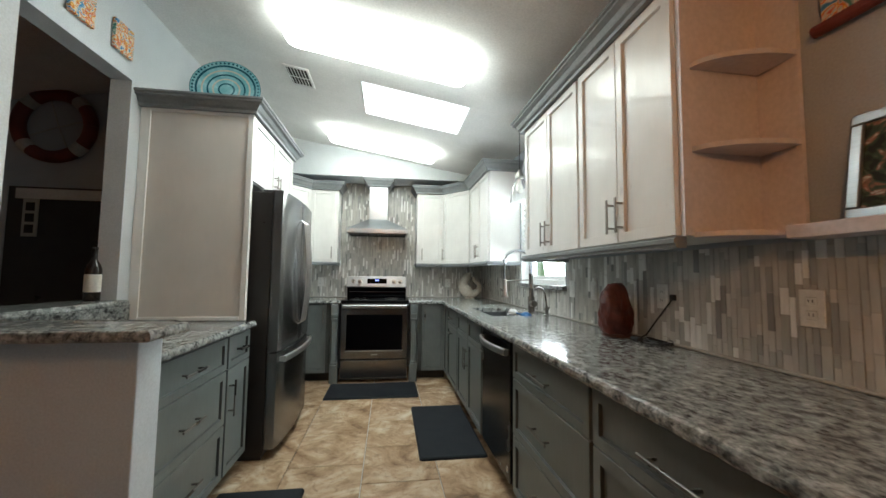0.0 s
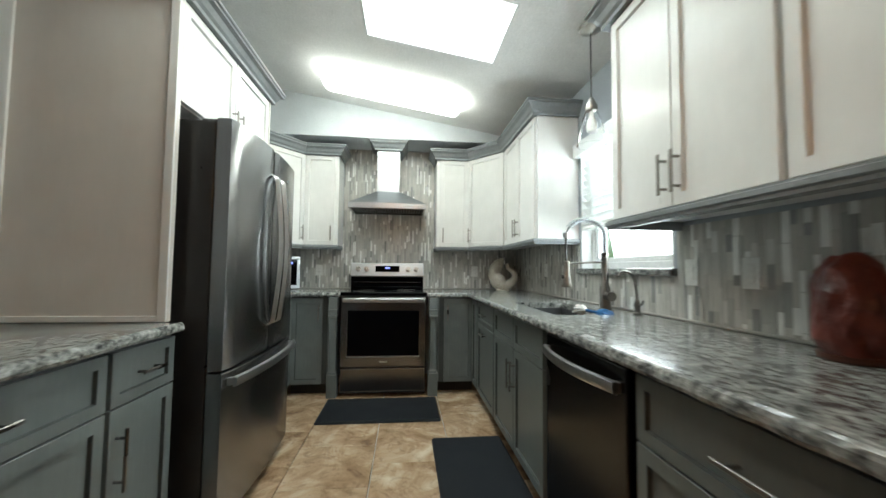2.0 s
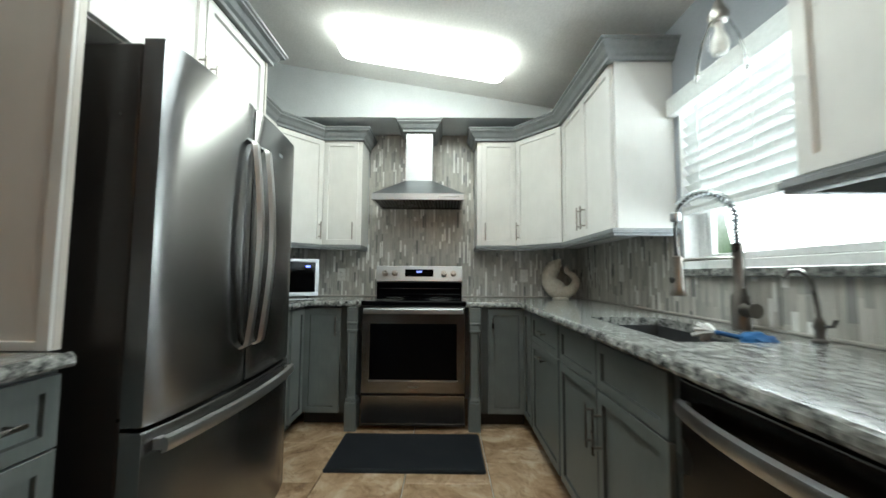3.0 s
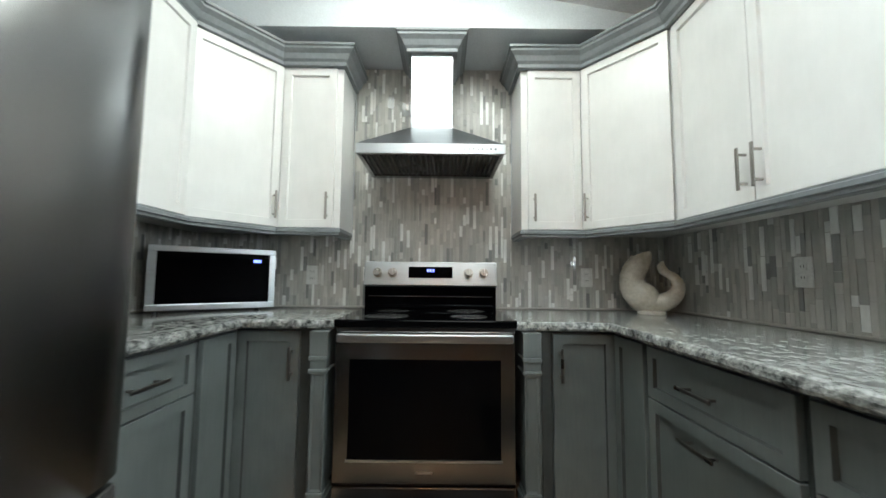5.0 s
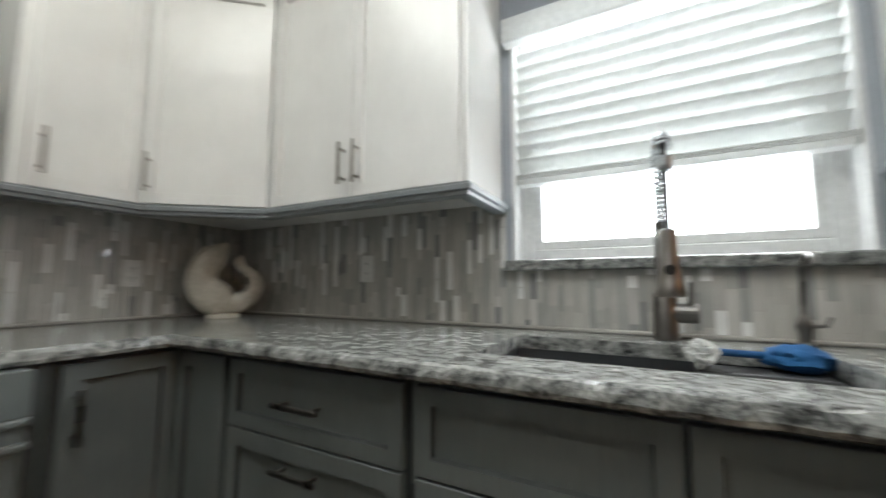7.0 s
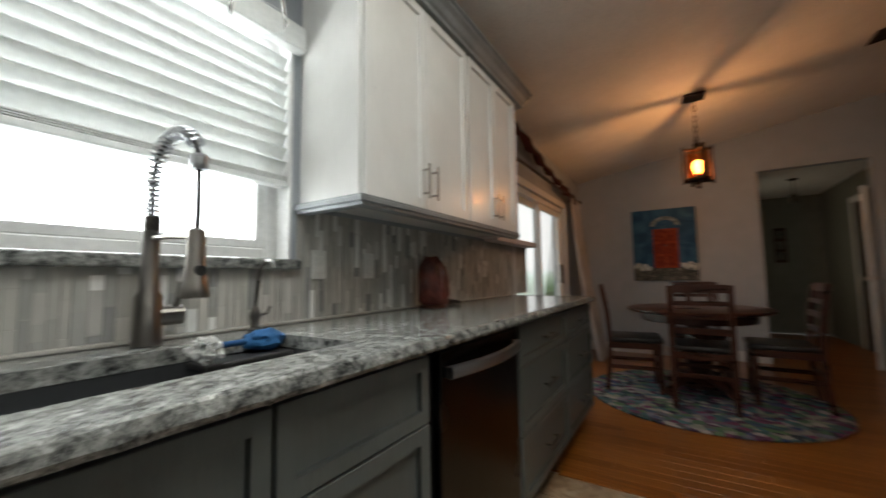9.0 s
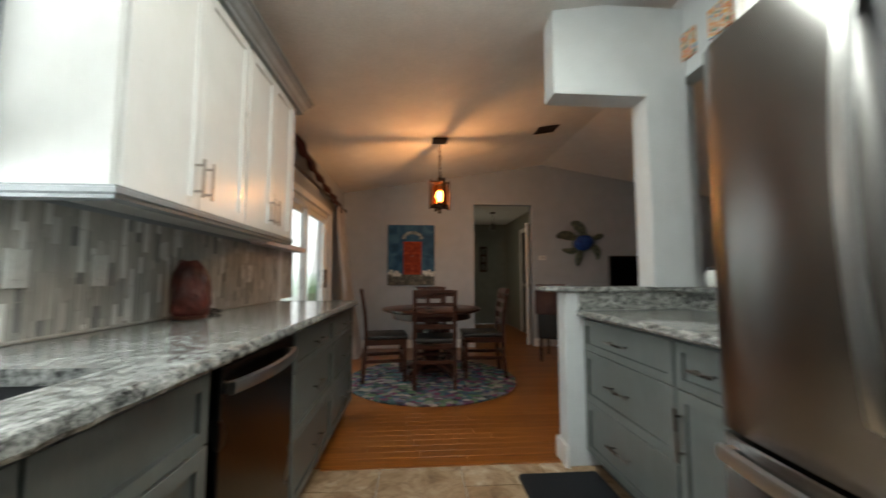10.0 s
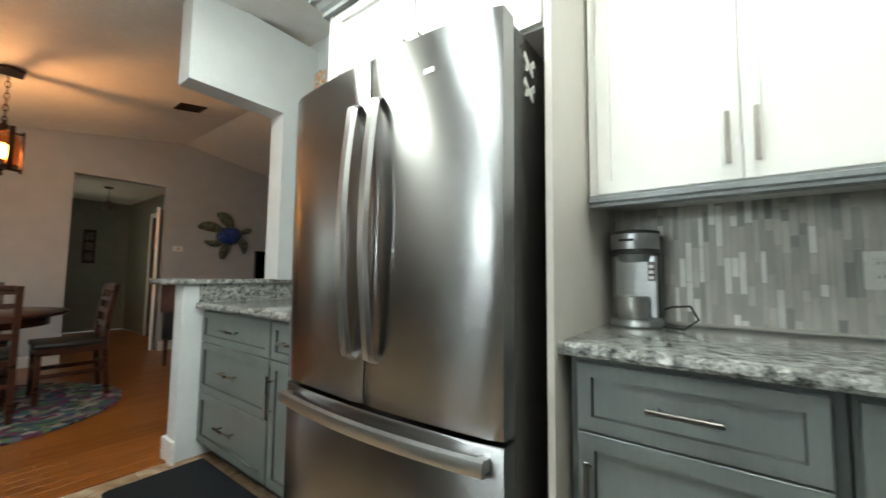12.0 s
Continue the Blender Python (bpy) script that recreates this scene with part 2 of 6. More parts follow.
HANDLE_STEEL = surface("polished_handle_steel", (0.53, 0.53, 0.53), (0.57, 0.57, 0.57), 0.3, 1.0, bump=0, rvar=0.02, tone=0.95)
BLACK_GLASS = dim_gloss(surface("black_glass", (0.0015, 0.0015, 0.002), (0.002, 0.002, 0.0025), 0.06, bump=0, rvar=0.02), 0.05)
BLACK = surface("black_plastic", (0.02, 0.02, 0.021), (0.03, 0.03, 0.03), 0.45)
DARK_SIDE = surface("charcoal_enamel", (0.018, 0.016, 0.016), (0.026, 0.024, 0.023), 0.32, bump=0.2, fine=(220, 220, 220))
MAT = dim_gloss(surface("dark_rubber_mat", (0.007, 0.009, 0.012), (0.011, 0.013, 0.017), 0.7, bump=0.35, fine=(260, 260, 260)), 0.2)
GRANITE = granite_material()
MOSAIC = mosaic_material()
GROUT = surface("pale_grout", (0.42, 0.40, 0.36), (0.50, 0.48, 0.44), 0.9, bump=0.3, fine=(200, 200, 200))
TILE = slate_tile_material()
OAK = plank_material()
RUG = rug_material()
DARK_WOOD = surface("dark_mahogany", (0.032, 0.009, 0.005), (0.075, 0.020, 0.010), 0.3, scale=(4, 4, 30), fine=(30, 30, 160), bump=0.1, coat=0.1)
LEATHER = surface("black_leather", (0.012, 0.010, 0.010), (0.02, 0.018, 0.017), 0.45, bump=0.4, fine=(180, 180, 180))
CERAMIC = surface("cream_ceramic", (0.50, 0.46, 0.38), (0.62, 0.58, 0.50), 0.22, scale=(20, 20, 20), bump=0.05, coat=0.4)
SALT = surface("pink_salt_crystal", (0.055, 0.009, 0.006), (0.15, 0.028, 0.018), 0.4, scale=(14, 14, 14), fine=(60, 60, 60), bump=0.6, dist=0.006)
PLASTIC = surface("white_plastic", (0.72, 0.72, 0.69), (0.76, 0.76, 0.73), 0.35, bump=0)
OUTLET = surface("grey_plastic", (0.42, 0.42, 0.40), (0.48, 0.48, 0.46), 0.35, bump=0)
BLIND = surface("white_vinyl_slat", (0.82, 0.82, 0.80), (0.86, 0.86, 0.84), 0.4, bump=0.03)
nt = BLIND.node_tree
tr, mx = nt.nodes.new("ShaderNodeBsdfTranslucent"), nt.nodes.new("ShaderNodeMixShader")
tr.inputs[0].default_value, mx.inputs[0].default_value = (0.85, 0.88, 0.88, 1), 0.25
nt.links.new(nt.nodes["Principled BSDF"].outputs[0], mx.inputs[1])
nt.links.new(tr.outputs[0], mx.inputs[2])
nt.links.new(mx.outputs[0], nt.nodes["Material Output"].inputs[0])
# shaded copy of the nickel: backlit taps and dim lower pulls, darkened in colour
NICKEL_SHADED = surface("brushed_nickel_shaded", (0.17, 0.16, 0.15), (0.23, 0.215, 0.20), 0.3, 1.0, fine=(200, 200, 30), bump=0.04)
CURTAIN = surface("sheer_white_curtain", (0.60, 0.55, 0.53), (0.70, 0.65, 0.62), 0.9, bump=0.3, fine=(300, 300, 300))
SWAG = surface("dark_red_drape", (0.06, 0.012, 0.012), (0.10, 0.022, 0.018), 0.85, bump=0.3, fine=(300, 300, 300))
BRONZE = surface("oil_rubbed_bronze", (0.03, 0.016, 0.01), (0.07, 0.035, 0.02), 0.4, 0.8)
TUBE_GLOW = glow("fluorescent_diffuser", (0.95, 1.0, 0.95), TUBE)
SKY_GLOW = glow("skylight_sky", (0.86, 0.95, 1.0), SKYLIGHT)
BULB_GLOW = glow("amber_bulb", (1.0, 0.62, 0.25), 22.0)
CLEAR = glass("clear_glass")
THIN = glass("thin_clear_glass")
THIN.node_tree.nodes["Principled BSDF"].inputs["IOR"].default_value = 1.08
AMBER = glass("amber_glass", (1.0, 0.52, 0.2), 0.05)
OUTSIDE = backdrop_material()
BLUE_DIGITS = glow("blue_display", (0.10, 0.16, 1.0), 3.0)
TEAL = surface("teal_glaze", (0.16, 0.42, 0.47), (0.30, 0.58, 0.62), 0.25, scale=(12, 12, 12), bump=0.1, coat=0.4)
TEAL_DARK = surface("dark_teal_glaze", (0.012, 0.08, 0.11), (0.02, 0.13, 0.17), 0.25, bump=0.1)
BLUE_ENAMEL = surface("blue_enamel", (0.010, 0.03, 0.20), (0.02, 0.09, 0.38), 0.2, scale=(25, 25, 25), coat=0.5)
PATINA = surface("green_bronze_patina", (0.07, 0.10, 0.085), (0.22, 0.25, 0.19), 0.4, 0.5, scale=(25, 25, 25))
# red halved in tone to hold the dark living room's shade on the ring
RED_PAINT = surface("dimmed_red_paint", (0.12, 0.016, 0.012), (0.18, 0.028, 0.018), 0.6)
BLUE_CLOTH = surface("blue_cloth", (0.006, 0.05, 0.15), (0.012, 0.10, 0.26), 0.9, bump=0.6, fine=(160, 160, 160))
WHITE_CLOTH = surface("white_mop_cotton", (0.62, 0.62, 0.60), (0.74, 0.74, 0.72), 0.95, bump=0.6, fine=(160, 160, 160))
SHUTTER = painted_scene("blue_canvas_paint", [(0.2, (0.012, 0.05, 0.11)), (0.5, (0.02, 0.085, 0.17)), (0.8, (0.045, 0.135, 0.22))], (3, 3, 3))
ORANGE_PAINT = painted_scene("orange_canvas_paint", [(0.3, (0.20, 0.018, 0.006)), (0.55, (0.32, 0.042, 0.012)), (0.75, (0.36, 0.07, 0.025))], (9, 9, 9))
GREY_PAINT = painted_scene("stone_canvas_paint", [(0.3, (0.03, 0.035, 0.035)), (0.6, (0.10, 0.10, 0.085)), (0.75, (0.25, 0.23, 0.19))], (20, 20, 20))
COLLAGE = painted_scene("bright_canvas_paint", [(0.25, (0.05, 0.22, 0.42)), (0.38, (0.70, 0.68, 0.62)), (0.47, (0.70, 0.42, 0.07)), (0.56, (0.55, 0.05, 0.03)), (0.66, (0.70, 0.64, 0.50)), (0.78, (0.06, 0.20, 0.16))], (14, 14, 14))


# ---- building helpers ----
def box(bm, x0, y0, z0, x1, y1, z1, bevel=0.0, seg=2):
    m = Matrix.Translation(((x0 + x1) / 2, (y0 + y1) / 2, (z0 + z1) / 2)) @ Matrix.Diagonal((abs(x1 - x0), abs(y1 - y0), abs(z1 - z0), 1))
    vs = bmesh.ops.create_cube(bm, size=1, matrix=m)["verts"]
    if bevel:
        es = list({e for v in vs for e in v.link_edges})
        bmesh.ops.bevel(bm, geom=es, offset=bevel, segments=seg, affect="EDGES", profile=0.5)
    return bm


def B(*a, **k):
    return box(bmesh.new(), *a, **k)


def rod(bm, a, b, r, r2=None, n=12):
    a, b = Vector(a), Vector(b)
    m = Matrix.Translation((a + b) / 2) @ (b - a).to_track_quat("Z", "Y").to_matrix().to_4x4()
    bmesh.ops.create_cone(bm, cap_ends=True, segments=n, radius1=r, radius2=r if r2 is None else r2, depth=(b - a).length, matrix=m)
    return bm


def lathe(profile, n=28, bm=None, at=(0, 0, 0), squash=1.0):
    bm = bm or bmesh.new()
    rings = [[bm.verts.new((at[0] + r * math.cos(2 * math.pi * i / n), at[1] + squash * r * math.sin(2 * math.pi * i / n), at[2] + z)) for i in range(n)] for r, z in profile]
    for a, b in zip(rings, rings[1:]):
        for i in range(n):
            bm.faces.new((a[i], a[(i + 1) % n], b[(i + 1) % n], b[i]))
    bm.faces.new(list(reversed(rings[0])))
    bm.faces.new(rings[-1])
    return bm


def tube(pts, r, n=8, bm=None):
    """A round bar along a line of points; r may change along it."""
    bm = bm or bmesh.new()
    pts = [Vector(p) for p in pts]
    up, rings = Vector((0.31, 0.17, 0.93)), []
    for i, p in enumerate(pts):
        d = (pts[min(i + 1, len(pts) - 1)] - pts[max(i - 1, 0)]).normalized()
        u = d.cross(up).normalized()
        w = d.cross(u)
        rr = r(i / (len(pts) - 1)) if callable(r) else r
        rings.append([bm.verts.new(p + rr * (math.cos(2 * math.pi * k / n) * u + math.sin(2 * math.pi * k / n) * w)) for k in range(n)])
    for a, b in zip(rings, rings[1:]):
        for i in range(n):
            bm.faces.new((a[i], a[(i + 1) % n], b[(i + 1) % n], b[i]))
    bm.faces.new(list(reversed(rings[0])))
    bm.faces.new(rings[-1])
    return bm


def prism(poly, z0, z1, bm=None, bevel=0.0):
    """A flat shape in x and y given thickness in z."""
    bm = bm or bmesh.new()
    lo = [bm.verts.new((x, y, z0)) for x, y in poly]
    hi = [bm.verts.new((x, y, z1)) for x, y in poly]
    fs = [bm.faces.new(list(reversed(lo))), bm.faces.new(hi)]
    fs += [bm.faces.new((lo[i], lo[(i + 1) % len(lo)], hi[(i + 1) % len(lo)], hi[i])) for i in range(len(lo))]
    bmesh.ops.recalc_face_normals(bm, faces=fs)
    if bevel:
        bmesh.ops.bevel(bm, geom=list({e for f in fs[:2] for e in f.edges}), offset=bevel, segments=2, affect="EDGES", profile=0.5)
    return bm


def sweep(path, profile, bm=None):
    """A moulding: profile (out, up) carried along a level line of (x, y) points, its outside to the right of the walk."""
    bm = bm or bmesh.new()
    rows = []
    for i, p in enumerate(path):
        p = Vector(p)
        d0 = (p - Vector(path[i - 1])).normalized() if i else None
        d1 = (Vector(path[i + 1]) - p).normalized() if i < len(path) - 1 else None
        d0, d1 = d0 or d1, d1 or d0
        n0, n1 = Vector((d0.y, -d0.x)), Vector((d1.y, -d1.x))
        n = (n0 + n1) / (1 + n0.dot(n1))
        rows.append([bm.verts.new((p.x + n.x * o, p.y + n.y * o, u)) for o, u in profile])
    k = len(profile)
    for a, b in zip(rows, rows[1:]):
        for j in range(k):
            bm.faces.new((a[j], a[(j + 1) % k], b[(j + 1) % k], b[j]))
    bm.faces.new(rows[0])
    bm.faces.new(list(reversed(rows[-1])))
    bmesh.ops.recalc_face_normals(bm, faces=bm.faces[:])
    return bm


def mesh_of(name, bm, material, smooth=False):
    me = bpy.data.meshes.new(name)
    bm.normal_update()
    if smooth:
        for f in bm.faces:
            f.smooth = True
        for e in bm.edges:
            if len(e.link_faces) == 2 and e.calc_face_angle(0) > 0.7:
                e.smooth = False
    bm.to_mesh(me)
    bm.free()
    me.materials.append(material)
    return me


def part(name, bm, material, parent, label="", smooth=False):
    ob = new(name, mesh_of(name, bm, material, smooth))
    ob.parent = parent
    if label:
        ob["label"] = label
    return ob


def thing(name, m, label, category, group=""):
    ob = new(name)
    ob.empty_display_size = 0.1
    ob.matrix_world = m
    return tagged(ob, label, category, group)


def solid(name, bm, material, label, category, group="", kind="", m=None, smooth=False):
    ob = new(name, mesh_of(name, bm, material, smooth))
    if m is not None:
        ob.matrix_world = m
    return tagged(ob, label, category, group, kind)


def structure(name, bm, material, label, category):
    return solid(name, bm, material, label, category, kind="structure")


# ---- the shell ----
XE, XW, YN, YS, YT = 1.45, -1.45, 5.18, -2.3, 1.445   # east, kitchen west, north, south walls; tile ends
RIDGE_X, RIDGE_Z, SLOPE = -1.82, 3.01, 0.165
XL = -5.6                                             # west wall of the living room
C = 0.914                                             # worktop height


def ceil_z(x):
    return RIDGE_Z - SLOPE * abs(x - RIDGE_X)


def wall_x(x0, x1, y0, y1, z0, z1, holes, bm=None):
    """A wall along y, with square holes (y0, y1, z0, z1) through it."""
    bm = bm or bmesh.new()
    ys = sorted({y0, y1, *[h[0] for h in holes], *[h[1] for h in holes]})
    for a, b in zip(ys, ys[1:]):
        cuts = sorted((h[2], h[3]) for h in holes if h[0] <= a and h[1] >= b)
        z = z0
        for c0, c1 in cuts:
            if c0 > z + 1e-4:
                box(bm, x0, a, z, x1, b, c0)
            z = c1
        if z < z1 - 1e-4:
            box(bm, x0, a, z, x1, b, z1)
    return bm


WIN = (2.70, 3.62, 1.15, 2.02)
SLID = (-1.38, 0.42, 0.02, 1.95)
structure("wall_east", wall_x(XE, XE + 0.16, YS - 0.2, YN + 0.15, -0.1, 2.56, [WIN, SLID]), GREY_WALL, "grey-blue painted wall with window and sliding door", "wall")
structure("wall_north", B(XL, YN, -0.1, XE, YN + 0.15, 3.2), GREY_WALL, "painted wall behind the range", "wall")
DOOR = (-1.637, -0.667, 2.32)
bm = B(DOOR[1], YS - 0.12, -0.1, XE, YS, 3.2)
box(bm, XL, YS - 0.12, -0.1, DOOR[0], YS, 3.2)
box(bm, DOOR[0], YS - 0.12, DOOR[2], DOOR[1], YS, 3.2)
structure("wall_south", bm, GREY_WALL, "pale grey-blue gable wall with hallway opening", "wall")
structure("wall_west", B(XL - 0.15, YS - 0.12, -0.1, XL, YN + 0.15, 3.2), GREY_WALL, "plain grey living room wall", "wall")

# west kitchen wall with a pass-through above the bar
PASS = (1.46, 2.56, 1.02, 2.40)
structure("wall_kitchen_west", wall_x(XW - 0.12, XW, 1.385, YN, 0, 3.1, [PASS]), WHITE_WALL, "cool white wall with a pass-through opening", "wall")
structure("column", B(XW + 0.002, 1.385, 1.05, -1.18, 1.55, 2.26), WHITE_WALL, "white painted wall corner above the bar", "column")
structure("header", B(XW + 0.002, 1.385, 2.26, -0.575, 1.55, 2.86), WHITE_WALL, "white painted header stub under the ceiling", "header")
structure("half_wall", B(XW + 0.002, 1.386, 0, -0.625, 1.515, 1.018, bevel=0.004), WHITE_WALL, "pale grey painted half wall end", "half wall")

# ceiling: two slopes, the east one open for the skylight
SKY = (-0.107, 0.781, 2.952, 3.555)
bm = bmesh.new()


def slab(bm, x0, x1, y0, y1):
    v = [bm.verts.new((x, y, ceil_z(x) + dz)) for dz in (0, 0.12) for x, y in ((x0, y0), (x1, y0), (x1, y1), (x0, y1))]
    for q in ((3, 2, 1, 0), (4, 5, 6, 7), (0, 1, 5, 4), (1, 2, 6, 5), (2, 3, 7, 6), (3, 0, 4, 7)):
        bm.faces.new([v[i] for i in q])


xs, ys = (RIDGE_X, SKY[0], SKY[1], XE + 0.16), (YS - 0.15, SKY[2], SKY[3], YN + 0.15)
for i in range(3):
    for j in range(3):
        if (i, j) != (1, 1):
            slab(bm, xs[i], xs[i + 1], ys[j], ys[j + 1])
slab(bm, XL - 0.15, RIDGE_X, ys[0], ys[-1])
structure("ceiling", bm, CEIL, "white textured vaulted ceiling", "ceiling")
bm = bmesh.new()
g, t = 0.003, 0.012
for x0, x1, y0, y1 in ((SKY[0] + g, SKY[0] + t, SKY[2] + g, SKY[3] - g), (SKY[1] - t, SKY[1] - g, SKY[2] + g, SKY[3] - g), (SKY[0] + t, SKY[1] - t, SKY[2] + g, SKY[2] + t), (SKY[0] + t, SKY[1] - t, SKY[3] - t, SKY[3] - g)):
    v = [bm.verts.new((x, y, z)) for k in (0, 1) for x, y, z in ((x0, y0, 3.12 if k else ceil_z(x0) - 0.003), (x1, y0, 3.12 if k else ceil_z(x1) - 0.003), (x1, y1, 3.12 if k else ceil_z(x1) - 0.003), (x0, y1, 3.12 if k else ceil_z(x0) - 0.003))]
    for q in ((3, 2, 1, 0), (4, 5, 6, 7), (0, 1, 5, 4), (1, 2, 6, 5), (2, 3, 7, 6), (3, 0, 4, 7)):
        bm.faces.new([v[i] for i in q])
structure("skylight_shaft", bm, TRIM, "white skylight shaft", "skylight")
structure("skylight_backdrop", B(SKY[0] - 0.1, SKY[2] - 0.1, 3.122, SKY[1] + 0.1, SKY[3] + 0.1, 3.15), SKY_GLOW, "bright sky over the skylight", "backdrop")

# bulkhead over the range wall
structure("bulkhead", B(XW + 0.002, 4.77, 2.44, XE - 0.002, YN - 0.002, 3.05), WHITE_WALL, "white bulkhead above the range wall", "bulkhead")

structure("floor", B(XL, YS - 3.2, -0.12, XE, YN, -0.014), GROUT, "floor bed and grout", "floor")
structure("threshold", B(-0.62, YT - 0.025, -0.014, XE - 0.62, YT + 0.02, 0.006, bevel=0.003), OAK, "light wooden threshold strip", "threshold")

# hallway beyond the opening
structure("hall_wall_east", wall_x(-0.55, -0.43, YS - 3.1, YS - 0.12, 0, 2.5, [(-4.3, -3.4, 0.9, 2.0)]), HALL_WALL_DIMMED, "hallway side wall", "wall")
structure("hall_wall_west", wall_x(-2.05, -1.93, YS - 3.1, YS - 0.12, 0, 2.5, []), HALL_WALL_DIMMED, "hallway side wall", "wall")
structure("hall_wall_end", B(-1.93, YS - 3.1, 0, -0.55, YS - 3.0, 2.5), HALL_WALL_DIMMED, "hallway end wall", "wall")
structure("hall_ceiling", B(-2.05, YS - 3.1, 2.42, -0.43, YS - 0.12, 2.5), CEIL, "flat hallway ceiling", "ceiling")

structure("wall_living_north", B(XL, 3.9, -0.1, XW - 0.121, 4.0, 3.1), GREY_WALL, "grey living room wall with a life ring", "wall")

# baseboards
def baseboard(x0, y0, x1, y1):
    b = B(x0, y0, 0, x1, y1, 0.11)
    box(b, x0, y0, 0.11, x1, y1, 0.125, bevel=0.004)
    structure("baseboard", b, TRIM, "white baseboard", "baseboard")


baseboard(DOOR[1], YS, XE, YS + 0.016)
baseboard(XL, YS, DOOR[0], YS + 0.016)
baseboard(XW - 0.1, 1.366, -0.605, 1.385)
baseboard(-0.624, 1.386, -0.605, 1.535)

# ground and distance outside
structure("ground", B(XE + 0.2, -30, -0.25, 40, 40, -0.2), surface("lawn", (0.05, 0.08, 0.03), (0.10, 0.13, 0.06), 0.9), "garden ground outside", "ground")
structure("backdrop", B(9.0, -60, -0.6, 9.05, 30, 9), OUTSIDE, "bright sky and soft garden greenery outside", "backdrop")
structure("backdrop_hall", B(-0.428, -4.35, 0.85, -0.41, -3.35, 2.05), glow("hall_window_sky", (1, 0.93, 0.72), 0.9), "daylight outside the hall window", "backdrop")


# ---- cabinets ----
def shaker(w, h, t=0.02, rail=0.057, deep=0.012):
    """A framed door or drawer front in x and z, its face at y = -t, with a recessed middle panel."""
    bm = B(0, -t, 0, w, 0, h, bevel=0.0015, seg=1)
    f = max((f for f in bm.faces if f.normal.y < -0.9), key=lambda f: f.calc_area())
    rail = min(rail, w * 0.28, h * 0.28)
    bmesh.ops.inset_region(bm, faces=[f], thickness=rail)
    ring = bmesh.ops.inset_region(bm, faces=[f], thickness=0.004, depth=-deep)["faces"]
    # second slot: groove round the panel, darkened on grey fronts
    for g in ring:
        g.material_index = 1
    return bm


def pull(door, x, z, length, upright, t=0.02, metal=None):
    """A flat bar pull on two posts."""
    metal = metal or NICKEL
    bm = bmesh.new()
    for s in (-0.34, 0.34):
        a = (x, -t, z + s * length) if upright else (x + s * length, -t, z)
        rod(bm, a, (a[0], -t - 0.03, a[2]), 0.005, n=8)
    h = length / 2
    if upright:
        box(bm, x - 0.006, -t - 0.036, z - h, x + 0.006, -t - 0.028, z + h, bevel=0.002, seg=1)
    else:
        box(bm, x - h, -t - 0.036, z - 0.006, x + h, -t - 0.028, z + 0.006, bevel=0.002, seg=1)
    return part("handle", bm, metal, door, "brushed nickel bar handle")


def front(cab, kind, x, z, w, h, material, handle, hl=0.15):
    """A door or drawer front with its pull; handle: h level in the middle, l or r upright at that edge (low for wall units)."""
    d = part(kind, shaker(w, h), material, cab)
    # grey fronts: glaze line and groove shading together in one dark colour
    d.data.materials.append(GREY_GLAZE_SHADE if material is GREY_CAB else material)
    d.location = (x, 0, z)
    # pulls on grey fronts get the nickel with shade in its colour
    metal = NICKEL_SHADED if material is GREY_CAB else NICKEL
    if handle == "h":
        pull(d, w / 2, h * 0.5 if h < 0.24 else h * 0.52, hl, False, metal=metal)
    elif handle == "t":
        pull(d, w / 2, h - 0.06, hl, False, metal=metal)
    elif handle:
        hx = 0.03 if handle[0] == "l" else w - 0.03
        hz = 0.04 + hl / 2 if handle[1] == "b" else h - 0.06 - hl / 2
        pull(d, hx, hz, hl, True, metal=metal)
    return d


def base_cabinet(m, w, fronts, label, depth=0.60, group="grey base cabinets", top=0.874):
    cab = thing("base_cabinet", m, label, "cabinet", group)
    # body darker than its fronts, so gap shadows sit in the colour
    part("body", B(0, 0.0, 0.10, w, depth, top), GREY_GLAZE_SHADE, cab)
    if top < 0.8:
        part("rail", B(0, 0.0, top, w, 0.02, 0.874), GREY_CAB, cab)
    # toe kick carries the shade under the fronts in its colour
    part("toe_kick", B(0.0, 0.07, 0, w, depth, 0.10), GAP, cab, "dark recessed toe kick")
    for f in fronts:
        front(cab, *f[:5], GREY_CAB, *f[5:])
    return cab


def bank(w):
    """Three drawers, the top one shallow."""
    return [("drawer", 0.008, 0.105, w - 0.016, 0.285, "h", min(0.2, w * 0.4)), ("drawer", 0.008, 0.396, w - 0.016, 0.285, "h", min(0.2, w * 0.4)), ("drawer", 0.008, 0.687, w - 0.016, 0.175, "h", min(0.2, w * 0.4))]


FX = 0.83
E_ = lambda y: pose(FX, y, 0, 0, 0, -90)
W_ = lambda y, x=-FX: pose(x, y, 0, 0, 0, 90)
# east run, from the range corner to the dining end
base_cabinet(E_(4.527), 0.263, [("door", 0.03, 0.105, 0.225, 0.757, "")], "grey corner base cabinet with folding door")
base_cabinet(E_(4.262), 0.60, [("drawer", 0.02, 0.687, 0.57, 0.175, "h", 0.15), ("door", 0.02, 0.105, 0.57, 0.576, "t", 0.15)], "grey base cabinet with drawer and pull-out door")
base_cabinet(E_(3.66), 0.965, [("drawer", 0.02, 0.687, 0.458, 0.175, ""), ("drawer", 0.488, 0.687, 0.458, 0.175, ""), ("door", 0.02, 0.105, 0.458, 0.576, "rt", 0.17), ("door", 0.488, 0.105, 0.458, 0.576, "lt", 0.17)], "grey sink base cabinet with two doors", top=0.66)
